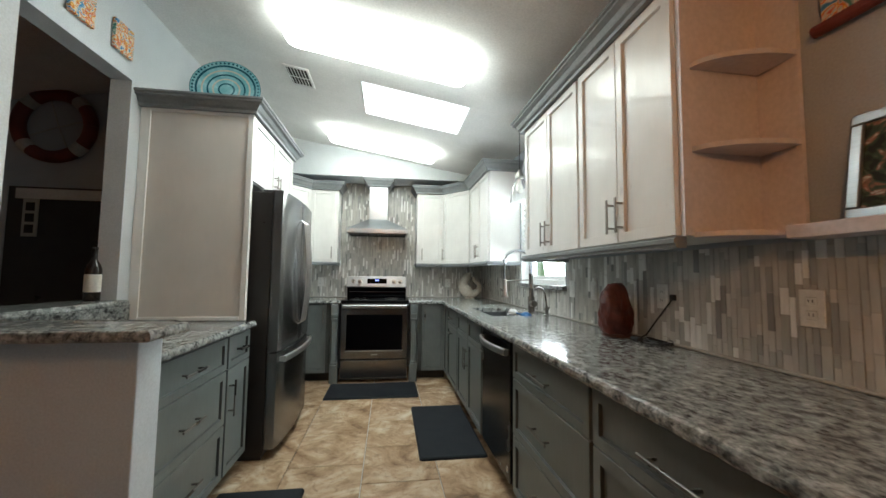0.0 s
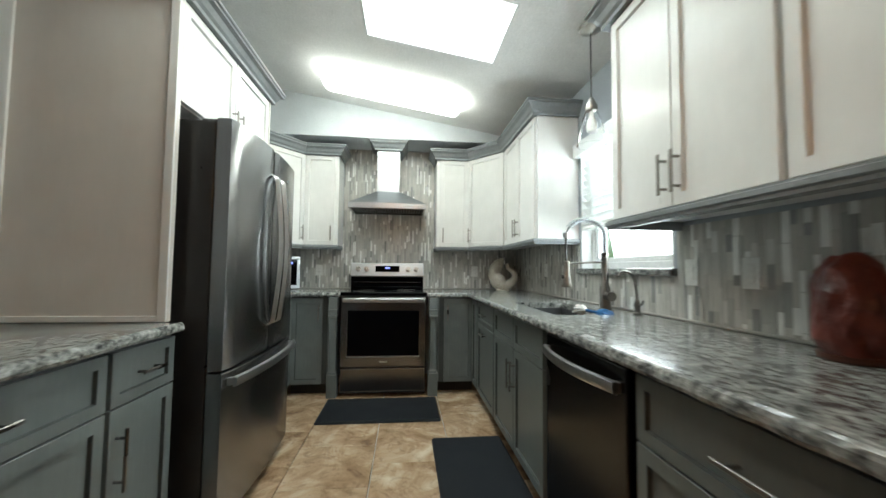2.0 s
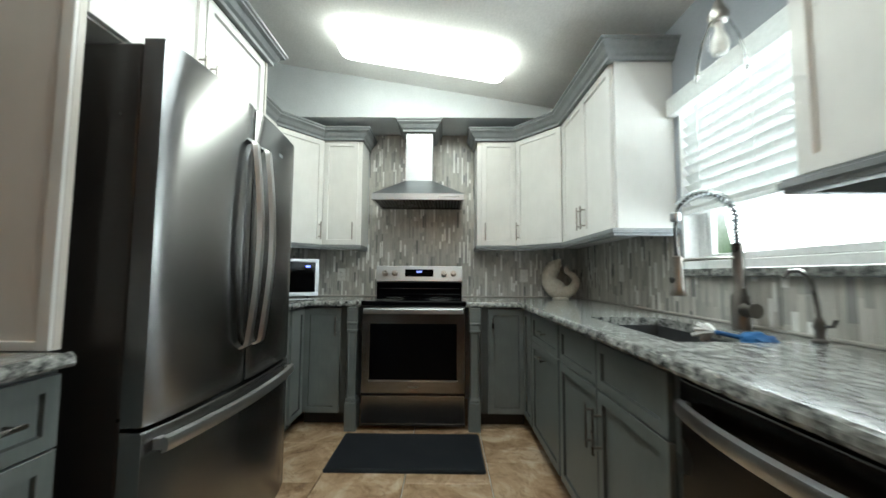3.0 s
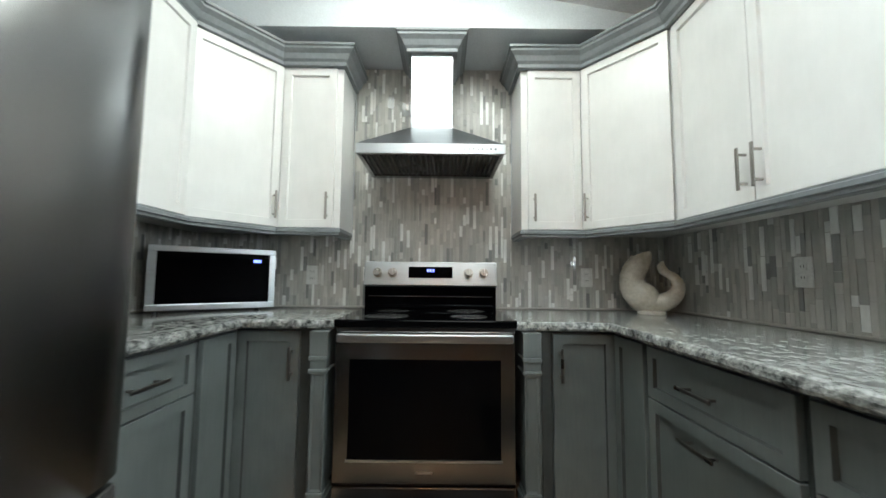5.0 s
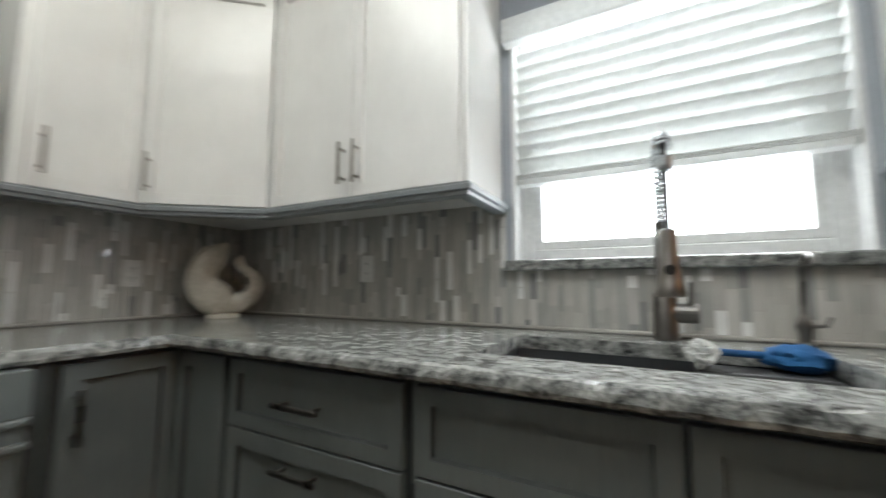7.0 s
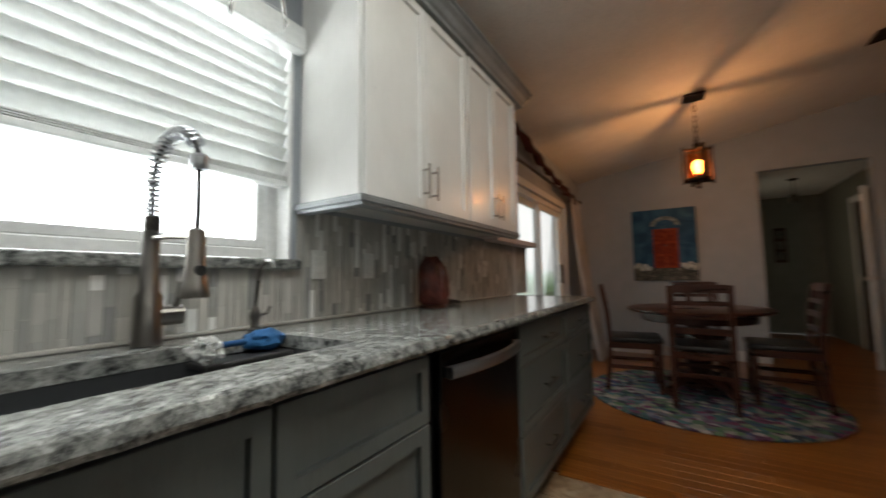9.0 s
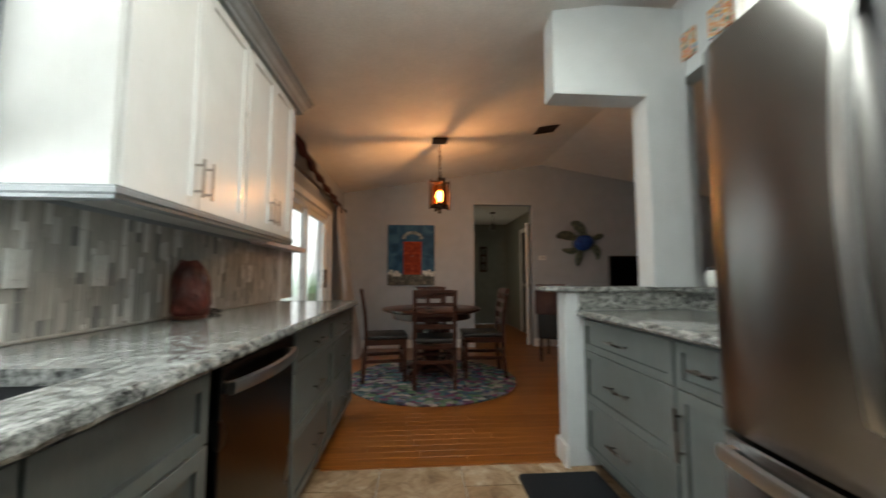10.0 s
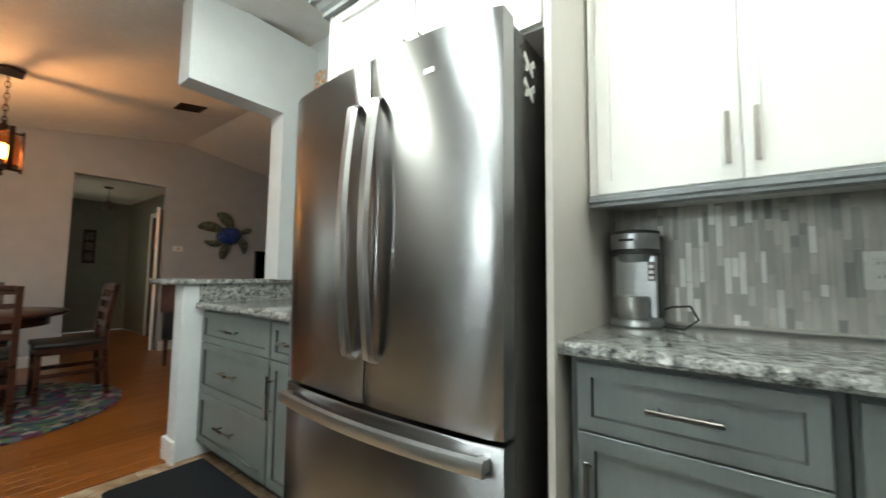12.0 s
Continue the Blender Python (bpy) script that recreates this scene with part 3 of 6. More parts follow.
base_cabinet(E_(2.03), 0.78, bank(0.78), "grey three-drawer base cabinet beside the dishwasher")
base_cabinet(E_(1.245), 0.74, bank(0.74), "grey three-drawer base cabinet at the dining end")
# back run
base_cabinet(pose(0.505, 4.53, 0), 0.325, [("door", 0.045, 0.105, 0.27, 0.757, "lt", 0.14)], "grey corner base cabinet beside the range", depth=0.62)
base_cabinet(pose(-0.83, 4.53, 0), 0.325, [("door", 0.012, 0.105, 0.27, 0.757, "rt", 0.14)], "grey corner base cabinet beside the range", depth=0.62)
# west run beside the refrigerator
base_cabinet(W_(3.725), 0.53, [("drawer", 0.02, 0.687, 0.485, 0.175, "h", 0.15), ("door", 0.02, 0.105, 0.485, 0.576, "lt", 0.15)], "grey base cabinet with drawer under the coffee maker")
base_cabinet(W_(4.26), 0.267, [("door", 0.01, 0.105, 0.225, 0.757, "")], "grey corner base cabinet with folding door")
# west run under the pass-through
base_cabinet(W_(1.535, -0.745), 0.79, bank(0.79), "grey three-drawer cabinet beside the half wall", depth=0.68)
base_cabinet(W_(2.328, -0.745), 0.335, [("drawer", 0.008, 0.687, 0.318, 0.175, "h", 0.12), ("door", 0.008, 0.105, 0.318, 0.576, "lt", 0.2)], "narrow grey cabinet with drawer and door", depth=0.68)


def pilaster(x0, group="range pilasters"):
    p = thing("pilaster", pose(x0, 4.44, 0), "grey fluted pilaster post beside the range", "pilaster", group)
    bm = B(0, 0, 0, 0.085, 0.12, 0.20, bevel=0.003)
    box(bm, 0.006, 0.008, 0.20, 0.079, 0.12, 0.225, bevel=0.006)
    part("base", bm, GREY_CAB, p)
    bm = B(0.012, 0.012, 0.225, 0.073, 0.12, 0.70, bevel=0.004)
    f = max((f for f in bm.faces if f.normal.y < -0.9), key=lambda f: f.calc_area())
    bmesh.ops.inset_region(bm, faces=[f], thickness=0.012, depth=-0.005)
    part("shaft", bm, GREY_CAB, p)
    bm = B(0.002, 0.0, 0.70, 0.083, 0.12, 0.718, bevel=0.006)
    box(bm, 0.009, 0.01, 0.718, 0.076, 0.12, 0.752)
    box(bm, 0.002, 0.0, 0.752, 0.083, 0.12, 0.772, bevel=0.006)
    box(bm, 0.004, 0.004, 0.772, 0.081, 0.12, 0.874, bevel=0.003)
    part("capital", bm, GREY_CAB, p)


pilaster(0.402)
pilaster(-0.487)
for x in (0.489, -0.504):
    structure("filler_strip", B(x, 4.535, 0.10, x + 0.015, 5.1, 0.874), GREY_CAB, "grey filler strip", "filler")

# wall cabinets
UB, UT = 1.365, 2.275


def light_rail(path, group="light rails"):
    return solid("light_rail", sweep(path, [(0.0, UB - 0.040), (0.011, UB - 0.038), (0.011, UB - 0.028), (0.020, UB - 0.023), (0.020, UB - 0.009), (0.013, UB - 0.006), (0.013, UB), (-0.03, UB), (-0.03, UB - 0.040)]), CROWN, "grey light rail moulding under white wall cabinets", "moulding", group)


def crown(path, z=UT, name="crown_moulding", group="crown mouldings", material=None, top=0.10):
    prof = [(0.0, z), (0.022, z), (0.022, z + 0.018), (0.035, z + 0.030), (0.048, z + 0.055), (0.068, z + top - 0.028), (0.068, z + top - 0.016), (0.078, z + top - 0.012), (0.078, z + top), (-0.02, z + top), (-0.02, z)]
    return solid(name, sweep(path, prof), material or CROWN, "grey crown moulding on top of wall cabinets", "moulding", group)


def wall_cabinet(m, w, doors, label, depth, group="white wall cabinets"):
    cab = thing("wall_cabinet", m, label, "cabinet", group)
    part("body", B(0, 0, UB, w, depth, UT), WHITE_CAB, cab)
    for x, dw, hd in doors:
        front(cab, "door", x, UB + 0.004, dw, UT - UB - 0.008, WHITE_CAB, hd, 0.15)
    return cab


UX = 1.135
# back wall, both sides of the hood
wall_cabinet(pose(0.50, 4.90, 0), 0.335, [(0.035, 0.295, "lb")], "white wall cabinet beside the range hood", 0.278)
wall_cabinet(pose(-0.835, 4.90, 0), 0.335, [(0.005, 0.295, "rb")], "white wall cabinet beside the range hood", 0.278)


def corner_cabinet(side):
    a, b = Vector((0.838, 4.897)), Vector((UX - 0.003, 4.53))
    if side < 0:
        a, b = Vector((-b.x, b.y)), Vector((-a.x, a.y))
    d = b - a
    w = d.length
    ang = math.degrees(math.atan2(d.y, d.x))
    cab = thing("wall_cabinet", pose(a.x, a.y, 0, 0, 0, ang), "white diagonal corner wall cabinet with one door", "cabinet", "white wall cabinets")
    inv = pose(a.x, a.y, 0, 0, 0, ang).inverted()
    poly = [Vector((s * side, y, 0)) for s, y in ((0.838, 4.897), (UX - 0.003, 4.53), (XE - 0.003, 4.53), (XE - 0.003, YN - 0.003), (0.838, YN - 0.003))]
    poly = [(inv @ p).to_2d() for p in poly]
    part("body", prism([tuple(p) for p in poly], UB, UT), WHITE_CAB, cab)
    front(cab, "door", 0.012, UB + 0.004, w - 0.024, UT - UB - 0.008, WHITE_CAB, "lb" if side > 0 else "rb", 0.15)


corner_cabinet(1)
corner_cabinet(-1)
wall_cabinet(pose(UX, 4.527, 0, 0, 0, -90), 0.865, [(0.015, 0.412, "rb"), (0.43, 0.412, "lb")], "white double-door wall cabinet beside the window", XE - UX - 0.003)
wall_cabinet(pose(UX, 2.66, 0, 0, 0, -90), 0.785, [(0.02, 0.375, "rb"), (0.40, 0.375, "lb")], "white double-door wall cabinet past the window", XE - UX - 0.003)
wall_cabinet(pose(UX, 1.873, 0, 0, 0, -90), 0.665, [(0.008, 0.322, "rb"), (0.334, 0.322, "lb")], "white double-door wall cabinet above the salt lamp", XE - UX - 0.003)
wall_cabinet(pose(-UX + 0.035, 3.71, 0, 0, 0, 90), 0.817, [(0.03, 0.385, "rb"), (0.419, 0.385, "lb")], "white double-door wall cabinet above the coffee maker", 0.345)
light_rail([(0.505, YN - 0.05), (0.505, 4.88), (0.842, 4.878), (UX - 0.018, 4.522), (UX - 0.018, 3.662), (XE, 3.662)])
light_rail([(-UX + 0.053, 3.715), (-UX + 0.053, 4.522), (-0.842, 4.878), (-0.505, 4.88), (-0.505, YN - 0.05)])
light_rail([(XE, 2.662), (UX - 0.018, 2.662), (UX - 0.018, 1.206)])
crown([(0.50, YN - 0.004), (0.50, 4.88), (0.838, 4.877), (UX - 0.02, 4.53), (UX - 0.02, 3.66), (XE, 3.66)])
crown([(-UX + 0.02, 3.70), (-UX + 0.02, 4.53), (-0.838, 4.877), (-0.50, 4.88), (-0.50, YN - 0.004)])
crown([(XE, 2.662), (UX - 0.02, 2.662), (UX - 0.02, 1.10), (XE, 1.05)])

# open quarter-round end shelf
PINK = surface("blush_shelf_paint", (0.70, 0.635, 0.65), (0.74, 0.675, 0.69), 0.5, bump=0.03)
sh = thing("end_shelf", pose(XE - 0.003, 1.205, 0), "blush-white open corner shelf with quarter-round boards", "shelf")
part("side_panel", B(-0.315, -0.016, UB, 0, 0, UT), PINK, sh)
part("face_stile", B(-0.33, -0.03, UB, -0.295, -0.0165, UT), PINK, sh)
part("back_panel", B(-0.014, -0.15, UB, 0, -0.0165, UT), PINK, sh)
for z in (UB + 0.003, 1.66, 1.955, 2.245):
    arc = [(-0.015 - 0.275 * math.cos(t * math.pi / 24), -0.017 - 0.135 * math.sin(t * math.pi / 24)) for t in range(13)]
    part("board", prism([(-0.015, -0.017)] + arc, z - 0.009, z + 0.009, bevel=0.002), PINK, sh)

# ledge with a framed picture and a hanging
solid("ledge", B(XE - 0.12, 0.12, 1.345, XE - 0.002, 1.035, 1.385, bevel=0.003), PINK, "narrow blush-white wall ledge above the backsplash", "shelf")
fp = thing("framed_picture", pose(XE - 0.05, 0.93, 1.387, 9, 0, 90), "silver framed dark picture leaning on the ledge", "picture")
bm = bmesh.new()
box(bm, -0.40, -0.01, 0, 0.0, 0.01, 0.03, bevel=0.004)
box(bm, -0.40, -0.01, 0.27, 0.0, 0.01, 0.30, bevel=0.004)
box(bm, -0.40, -0.01, 0.03, -0.37, 0.01, 0.27, bevel=0.004)
box(bm, -0.03, -0.01, 0.03, 0.0, 0.01, 0.27, bevel=0.004)
part("frame", bm, STEEL, fp, "silver frame")
part("print", B(-0.37, -0.002, 0.03, -0.03, 0.002, 0.27), painted_scene("dark_print", [(0.3, (0.02, 0.025, 0.02)), (0.55, (0.06, 0.09, 0.06)), (0.7, (0.30, 0.14, 0.10)), (0.8, (0.5, 0.48, 0.42))], (16, 16, 16)), fp)
hang = thing("wall_hanging", pose(XE - 0.012, 0.98, 0), "bright woven wall hanging with a red lower rod", "hanging")
part("cloth", B(-0.012, -0.55, 1.99, -0.004, 0.0, 2.38, bevel=0.002), COLLAGE, hang)
part("rod", rod(bmesh.new(), (-0.012, -0.57, 1.98), (-0.012, 0.02, 1.98), 0.018), RED_PAINT, hang, "red rod")

# tall refrigerator surround
FY0, FY1 = 2.665, 3.70
su = thing("refrigerator_cabinet", pose(0, 0, 0), "white tall cabinet surround over the refrigerator", "cabinet")
part("side_panel", B(XW + 0.003, FY0, C + 0.001, -0.765, FY0 + 0.02, UT), PANEL, su, "cream side panel")
for a in ((XW + 0.003, C + 0.001, -1.39, UT), (-0.80, C + 0.001, -0.765, UT), (-1.39, C + 0.001, -0.80, C + 0.025), (-1.39, UT - 0.02, -0.80, UT)):
    part("framing_strip", B(a[0], FY0 - 0.012, a[1], a[2], FY0, a[3], bevel=0.002, seg=1), WHITE_CAB, su, "white framing strip")
part("side_panel", B(XW + 0.003, FY1 - 0.02, 0.0, -0.765, FY1, UT), PANEL, su)
part("body", B(XW + 0.003, FY0 + 0.02, 1.83, -0.785, FY1 - 0.02, UT), WHITE_CAB, su)
for i, hd in ((0, "rb"), (1, "lb")):
    d = part("door", shaker(0.485, UT - 1.84), WHITE_CAB, su)
    d.data.materials.append(WHITE_CAB)
    d.matrix_local = pose(-0.785, FY0 + 0.024 + i * 0.495, 1.835, 0, 0, 90)
    pull(d, 0.455 if hd == "rb" else 0.03, 0.10, 0.10, True)
crown([(XW, FY0 - 0.012), (-0.765, FY0 - 0.012), (-0.765, FY1), (XW, FY1)], top=0.09)

# ---- worktops ----
def worktop(poly, label, z0=C - 0.036, z1=C, name="worktop"):
    bm = prism(poly, z0, z1)
    top = [e for e in bm.edges if all(abs(v.co.z - z1) < 1e-5 for v in e.verts)] + [e for e in bm.edges if all(abs(v.co.z - z0) < 1e-5 for v in e.verts)]
    bmesh.ops.bevel(bm, geom=top, offset=0.007, segments=3, affect="EDGES", profile=0.5)
    return solid(name, bm, GRANITE, label, "worktop", smooth=True)


SX0, SX1, SY0, SY1 = 0.935, 1.265, 2.87, 3.56
bm = prism([(0.388, YN - 0.001), (0.388, 4.485), (0.785, 4.485), (0.785, SY1), (XE - 0.001, SY1), (XE - 0.001, YN - 0.001)], C - 0.036, C)
prism([(0.785, SY1), (0.785, SY0), (SX0, SY0), (SX0, SY1)], C - 0.036, C, bm)
prism([(SX1, SY1), (SX1, SY0), (XE - 0.001, SY0), (XE - 0.001, SY1)], C - 0.036, C, bm)
prism([(0.785, SY0), (0.785, 0.50), (XE - 0.001, 0.50), (XE - 0.001, SY0)], C - 0.036, C, bm)
bmesh.ops.remove_doubles(bm, verts=bm.verts, dist=1e-5)
main_top = solid("worktop", bm, GRANITE, "grey and white veined granite worktop with sink cutout", "worktop")
# rock-face front edges along the rims
def nosing(top, path, z1=C, thick=0.036):
    prof = [(0.0, -thick), (0.009, -thick + 0.003), (0.013, -0.66 * thick), (0.011, -0.3 * thick), (0.007, -0.002), (0.0, 0.002), (-0.004, 0.002), (-0.004, -thick)]
    fine = []
    for a, b in zip(path, path[1:]):
        n = max(1, int(math.dist(a, b) / 0.022))
        fine += [(a[0] + (b[0] - a[0]) * i / n, a[1] + (b[1] - a[1]) * i / n) for i in range(n)]
    bm = sweep(fine + [path[-1]], [(o, z1 + u) for o, u in prof])
    k = len(prof)
    for i, v in enumerate(bm.verts):
        if i % k in (1, 2, 3, 4):
            v.co += Vector((noise.noise(v.co * 41), noise.noise(v.co * 43 + Vector((7, 0, 0))), 0.6 * noise.noise(v.co * 37))) * 0.0045
    return part("edge", bm, GRANITE, top, "chiselled granite edge")


nosing(main_top, [(0.388, 4.485), (0.785, 4.485), (0.785, 0.50), (XE, 0.50)])
west_top = worktop([(-0.388, YN - 0.001), (XW + 0.001, YN - 0.001), (XW + 0.001, FY1 + 0.001), (-0.795, FY1 + 0.001), (-0.795, 4.485), (-0.388, 4.485)], "grey and white veined granite worktop under the microwave")
nosing(west_top, [(-0.795, FY1 + 0.002), (-0.795, 4.485), (-0.388, 4.485)])
bar_side_top = worktop([(XW + 0.001, FY0 - 0.013), (XW + 0.001, 1.517), (-0.705, 1.517), (-0.705, FY0 - 0.013)], "grey and white veined granite worktop below the pass-through")
nosing(bar_side_top, [(-0.705, 1.518), (-0.705, FY0 - 0.013)])
bar_top = worktop([(-1.66, PASS[1] - 0.002), (-1.66, 1.27), (-0.535, 1.27), (-0.535, 1.47), (-0.60, 1.535), (-1.38, 1.535), (-1.38, PASS[1] - 0.002)], "raised granite bar top on the half wall", 1.02, 1.052, "bar_top")
nosing(bar_top, [(-1.66, 1.27), (-0.535, 1.27), (-0.535, 1.47), (-0.60, 1.535), (-1.36, 1.535)], 1.052, 0.032)
bm = B(XW + 0.002, 1.5155, C + 0.001, -0.71, 1.533, 1.019)
box(bm, XW + 0.001, 1.533, C + 0.001, XW + 0.02, FY0 - 0.014, 1.019)
solid("granite_upstand", bm, GRANITE, "granite upstand below the bar top", "backsplash")

cn = thing("canister", pose(-1.50, 1.67, 1.0525), "white ceramic canister with a dark lid on the bar top", "canister")
part("jar", lathe([(0.055, 0.0), (0.065, 0.006), (0.072, 0.04), (0.070, 0.085), (0.058, 0.10)], 24), PLASTIC, cn, smooth=True)
part("lid", lathe([(0.060, 0.101), (0.062, 0.106), (0.058, 0.118), (0.020, 0.124), (0.014, 0.14), (0.006, 0.144)], 20), BLACK, cn, "dark lid", smooth=True)

# ---- sink and taps ----
sk = thing("sink", pose(0, 0, 0), "dark undermount sink basin in the granite worktop", "sink")
bm = bmesh.new()
for a in ((SX0 - 0.012, SY0, 0.68, SX0 - 0.002, SY1, 0.877), (SX1 + 0.002, SY0, 0.68, SX1 + 0.012, SY1, 0.877), (SX0 - 0.002, SY0 - 0.012, 0.68, SX1 + 0.002, SY0 - 0.002, 0.877), (SX0 - 0.002, SY1 + 0.002, 0.68, SX1 + 0.002, SY1 + 0.012, 0.877), (SX0 - 0.012, SY0 - 0.012, 0.67, SX1 + 0.012, SY1 + 0.012, 0.68)):
    box(bm, *a)
part("basin", bm, surface("composite_sink", (0.035, 0.037, 0.04), (0.05, 0.052, 0.055), 0.35), sk)
part("drain", lathe([(0.04, 0.681), (0.045, 0.684), (0.03, 0.685)], at=((SX0 + SX1) / 2, 3.2, 0)), STEEL, sk, "steel drain")

fa = thing("kitchen_faucet", pose(1.365, 3.165, C), "brushed nickel spring pull-down faucet behind the sink", "faucet")
part("base", lathe([(0.031, 0.002), (0.033, 0.012), (0.031, 0.02), (0.030, 0.125), (0.021, 0.14), (0.0195, 0.30), (0.02, 0.305), (0.02, 0.33)]), NICKEL_SHADED, fa, smooth=True)
neck = [(0, 0, 0.30 + 0.012 * i) for i in range(11)] + [(-0.118 + 0.118 * math.cos(a), 0, 0.425 + 0.10 * math.sin(a)) for a in [math.pi * i / 22 for i in range(21)]]
part("hose", tube(neck + [(-0.238, 0, 0.40), (-0.24, 0, 0.32), (-0.236, 0, 0.25)], 0.0065), BLACK, fa, "black hose")
coil, turns = [], 26
for i in range(turns * 8):
    s = i / (turns * 8 - 1) * (len(neck) - 3)
    k = int(s)
    p = Vector(neck[k]).lerp(Vector(neck[k + 1]), s - k)
    d = (Vector(neck[k + 1]) - Vector(neck[k])).normalized()
    u = Vector((0, 1, 0))
    w = d.cross(u)
    a = 2 * math.pi * i / 8
    coil.append(p + 0.0165 * (math.cos(a) * u + math.sin(a) * w))
part("spring", tube(coil, 0.0034, 5), STEEL, fa, "coiled steel spring")
part("collar", lathe([(0.016, 0), (0.018, 0.01), (0.018, 0.03), (0.014, 0.035)], at=(-0.237, 0, 0.415)), STEEL, fa)
part("spray_head", lathe([(0.029, 0.125), (0.031, 0.13), (0.027, 0.15), (0.021, 0.19), (0.0185, 0.235), (0.0185, 0.275), (0.012, 0.28)], at=(-0.236, 0, 0)), NICKEL, fa, smooth=True)
part("bracket", tube([(0, 0, 0.275), (-0.10, 0, 0.272), (-0.232, 0, 0.262)], 0.0065), NICKEL, fa)
part("spray_button", rod(bmesh.new(), (-0.262, 0.0, 0.185), (-0.25, 0.0, 0.187), 0.012), BLACK, fa, "black spray button")
bm = rod(bmesh.new(), (0, -0.02, 0.075), (0, -0.075, 0.075), 0.027, n=20)
part("lever", tube([(0, -0.05, 0.075), (-0.02, -0.058, 0.11), (-0.03, -0.06, 0.16)], 0.006, bm=bm), NICKEL_SHADED, fa)

ft = thing("filter_tap", pose(1.375, 2.872, C), "small brushed nickel filtered-water tap", "tap")
part("base", lathe([(0.022, 0.002), (0.022, 0.008), (0.013, 0.014), (0.013, 0.035), (0.018, 0.05), (0.012, 0.068), (0.007, 0.08)]), NICKEL_SHADED, ft, smooth=True)
part("spout", tube([(0, 0, 0.07), (-0.004, 0, 0.12), (-0.012, 0, 0.17), (-0.028, 0, 0.205), (-0.055, 0, 0.222), (-0.085, 0, 0.218), (-0.10, 0, 0.198)], 0.0065), NICKEL_SHADED, ft, smooth=True)
part("lever", tube([(0, -0.01, 0.05), (0.0, -0.04, 0.055), (0, -0.05, 0.075)], 0.005), NICKEL_SHADED, ft)

bm = bmesh.new()
bmesh.ops.create_icosphere(bm, subdivisions=3, radius=1)
for v in bm.verts:
    n = noise.noise(v.co * 2.3) * 0.35
    v.co = Vector((v.co.x * 0.038, v.co.y * 0.058, v.co.z * 0.03)) * (1 + n)
solid("dish_cloth", bm, BLUE_CLOTH, "crumpled blue dish cloth on the sink rim", "cloth", m=pose(1.235, 2.93, 0.906), smooth=True)
br = thing("dish_brush", pose(1.20, 3.075, 0.905, 0, 0, 20), "white cotton dish mop with a blue handle", "brush")
for i in range(26):
    a, b = 2 * math.pi * i / 26, random.uniform(0.2, 1.2)
    d = Vector((math.cos(a) * math.sin(b), 0.6 + 0.3 * math.cos(b), math.sin(a) * math.sin(b) * 0.6)) * random.uniform(0.05, 0.065)
    part("strand", tube([(0, 0, 0.01), d * 0.5 + Vector((0, 0, 0.012)), d + Vector((0, 0, 0.004))], 0.007, 5), WHITE_CLOTH, br)
part("stick", rod(bmesh.new(), (0, 0.0, 0.01), (0.0, -0.15, 0.0), 0.008), BLUE_CLOTH, br, "blue handle")
# rim that carries the mop and cloth across the basin
solid("sink_caddy", B(SX1 - 0.10, 2.88, 0.862, SX1 - 0.004, 3.12, 0.876, bevel=0.004), BLACK, "dark sink caddy shelf on the basin wall", "caddy")

# ---- appliances ----
rg = thing("range", pose(0, 4.45, 0), "stainless steel electric range with black glass top", "range")
part("body", B(-0.378, 0.02, 0.03, 0.378, 0.70, 0.895), BLACK, rg)
part("cooktop", B(-0.381, -0.02, 0.893, 0.381, 0.60, 0.925, bevel=0.006), BLACK_GLASS, rg, "black glass cooktop")
for x, y, r in ((-0.19, 0.14, 0.105), (0.19, 0.14, 0.085), (-0.19, 0.42, 0.08), (0.19, 0.42, 0.10)):
    part("burner_ring", lathe([(r, 0.9252), (r, 0.9258), (r - 0.003, 0.9258)], 36, at=(x, y, 0)), surface("burner_print", (0.05, 0.05, 0.05), (0.06, 0.06, 0.06), 0.2, bump=0), rg)
bm = B(-0.375, 0.0, 0.265, 0.375, 0.02, 0.875, bevel=0.003)
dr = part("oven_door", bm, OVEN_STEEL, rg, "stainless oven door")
part("window", B(-0.315, -0.003, 0.36, 0.315, 0.004, 0.76, bevel=0.002), BLACK_GLASS, dr, "dark glass oven window")
part("window_trim", B(-0.32, -0.005, 0.350, 0.32, 0.0, 0.359), STEEL, dr)
bm = B(-0.36, -0.052, 0.835, 0.36, -0.034, 0.872, bevel=0.007)
box(bm, -0.36, -0.04, 0.842, -0.335, 0.0, 0.866)
box(bm, 0.335, -0.04, 0.842, 0.36, 0.0, 0.866)
part("handle", bm, STEEL, dr, "flat stainless handle")
part("badge", B(-0.035, -0.002, 0.305, 0.035, 0.0, 0.313), NICKEL, dr)
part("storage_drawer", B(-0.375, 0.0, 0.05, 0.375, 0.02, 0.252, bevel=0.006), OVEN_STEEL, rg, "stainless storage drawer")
part("vent_lip", B(-0.36, 0.545, 0.9252, 0.36, 0.566, 0.95, bevel=0.006), BLACK_GLASS, rg, "raised black vent lip")
part("vent_bar", B(-0.355, 0.5585, 0.99, 0.355, 0.566, 0.998, bevel=0.002, seg=1), OVEN_STEEL, rg)
part("backguard_base", B(-0.375, 0.565, 0.925, 0.375, 0.66, 1.06), BLACK_GLASS, rg)
bm = B(-0.378, 0.53, 1.055, 0.378, 0.66, 1.195, bevel=0.006)
gd = part("backguard", bm, STEEL, rg, "stainless control panel")
gd.matrix_local = pose(0, 0.53, 1.055, -10, 0, 0) @ pose(0, -0.53, -1.055)
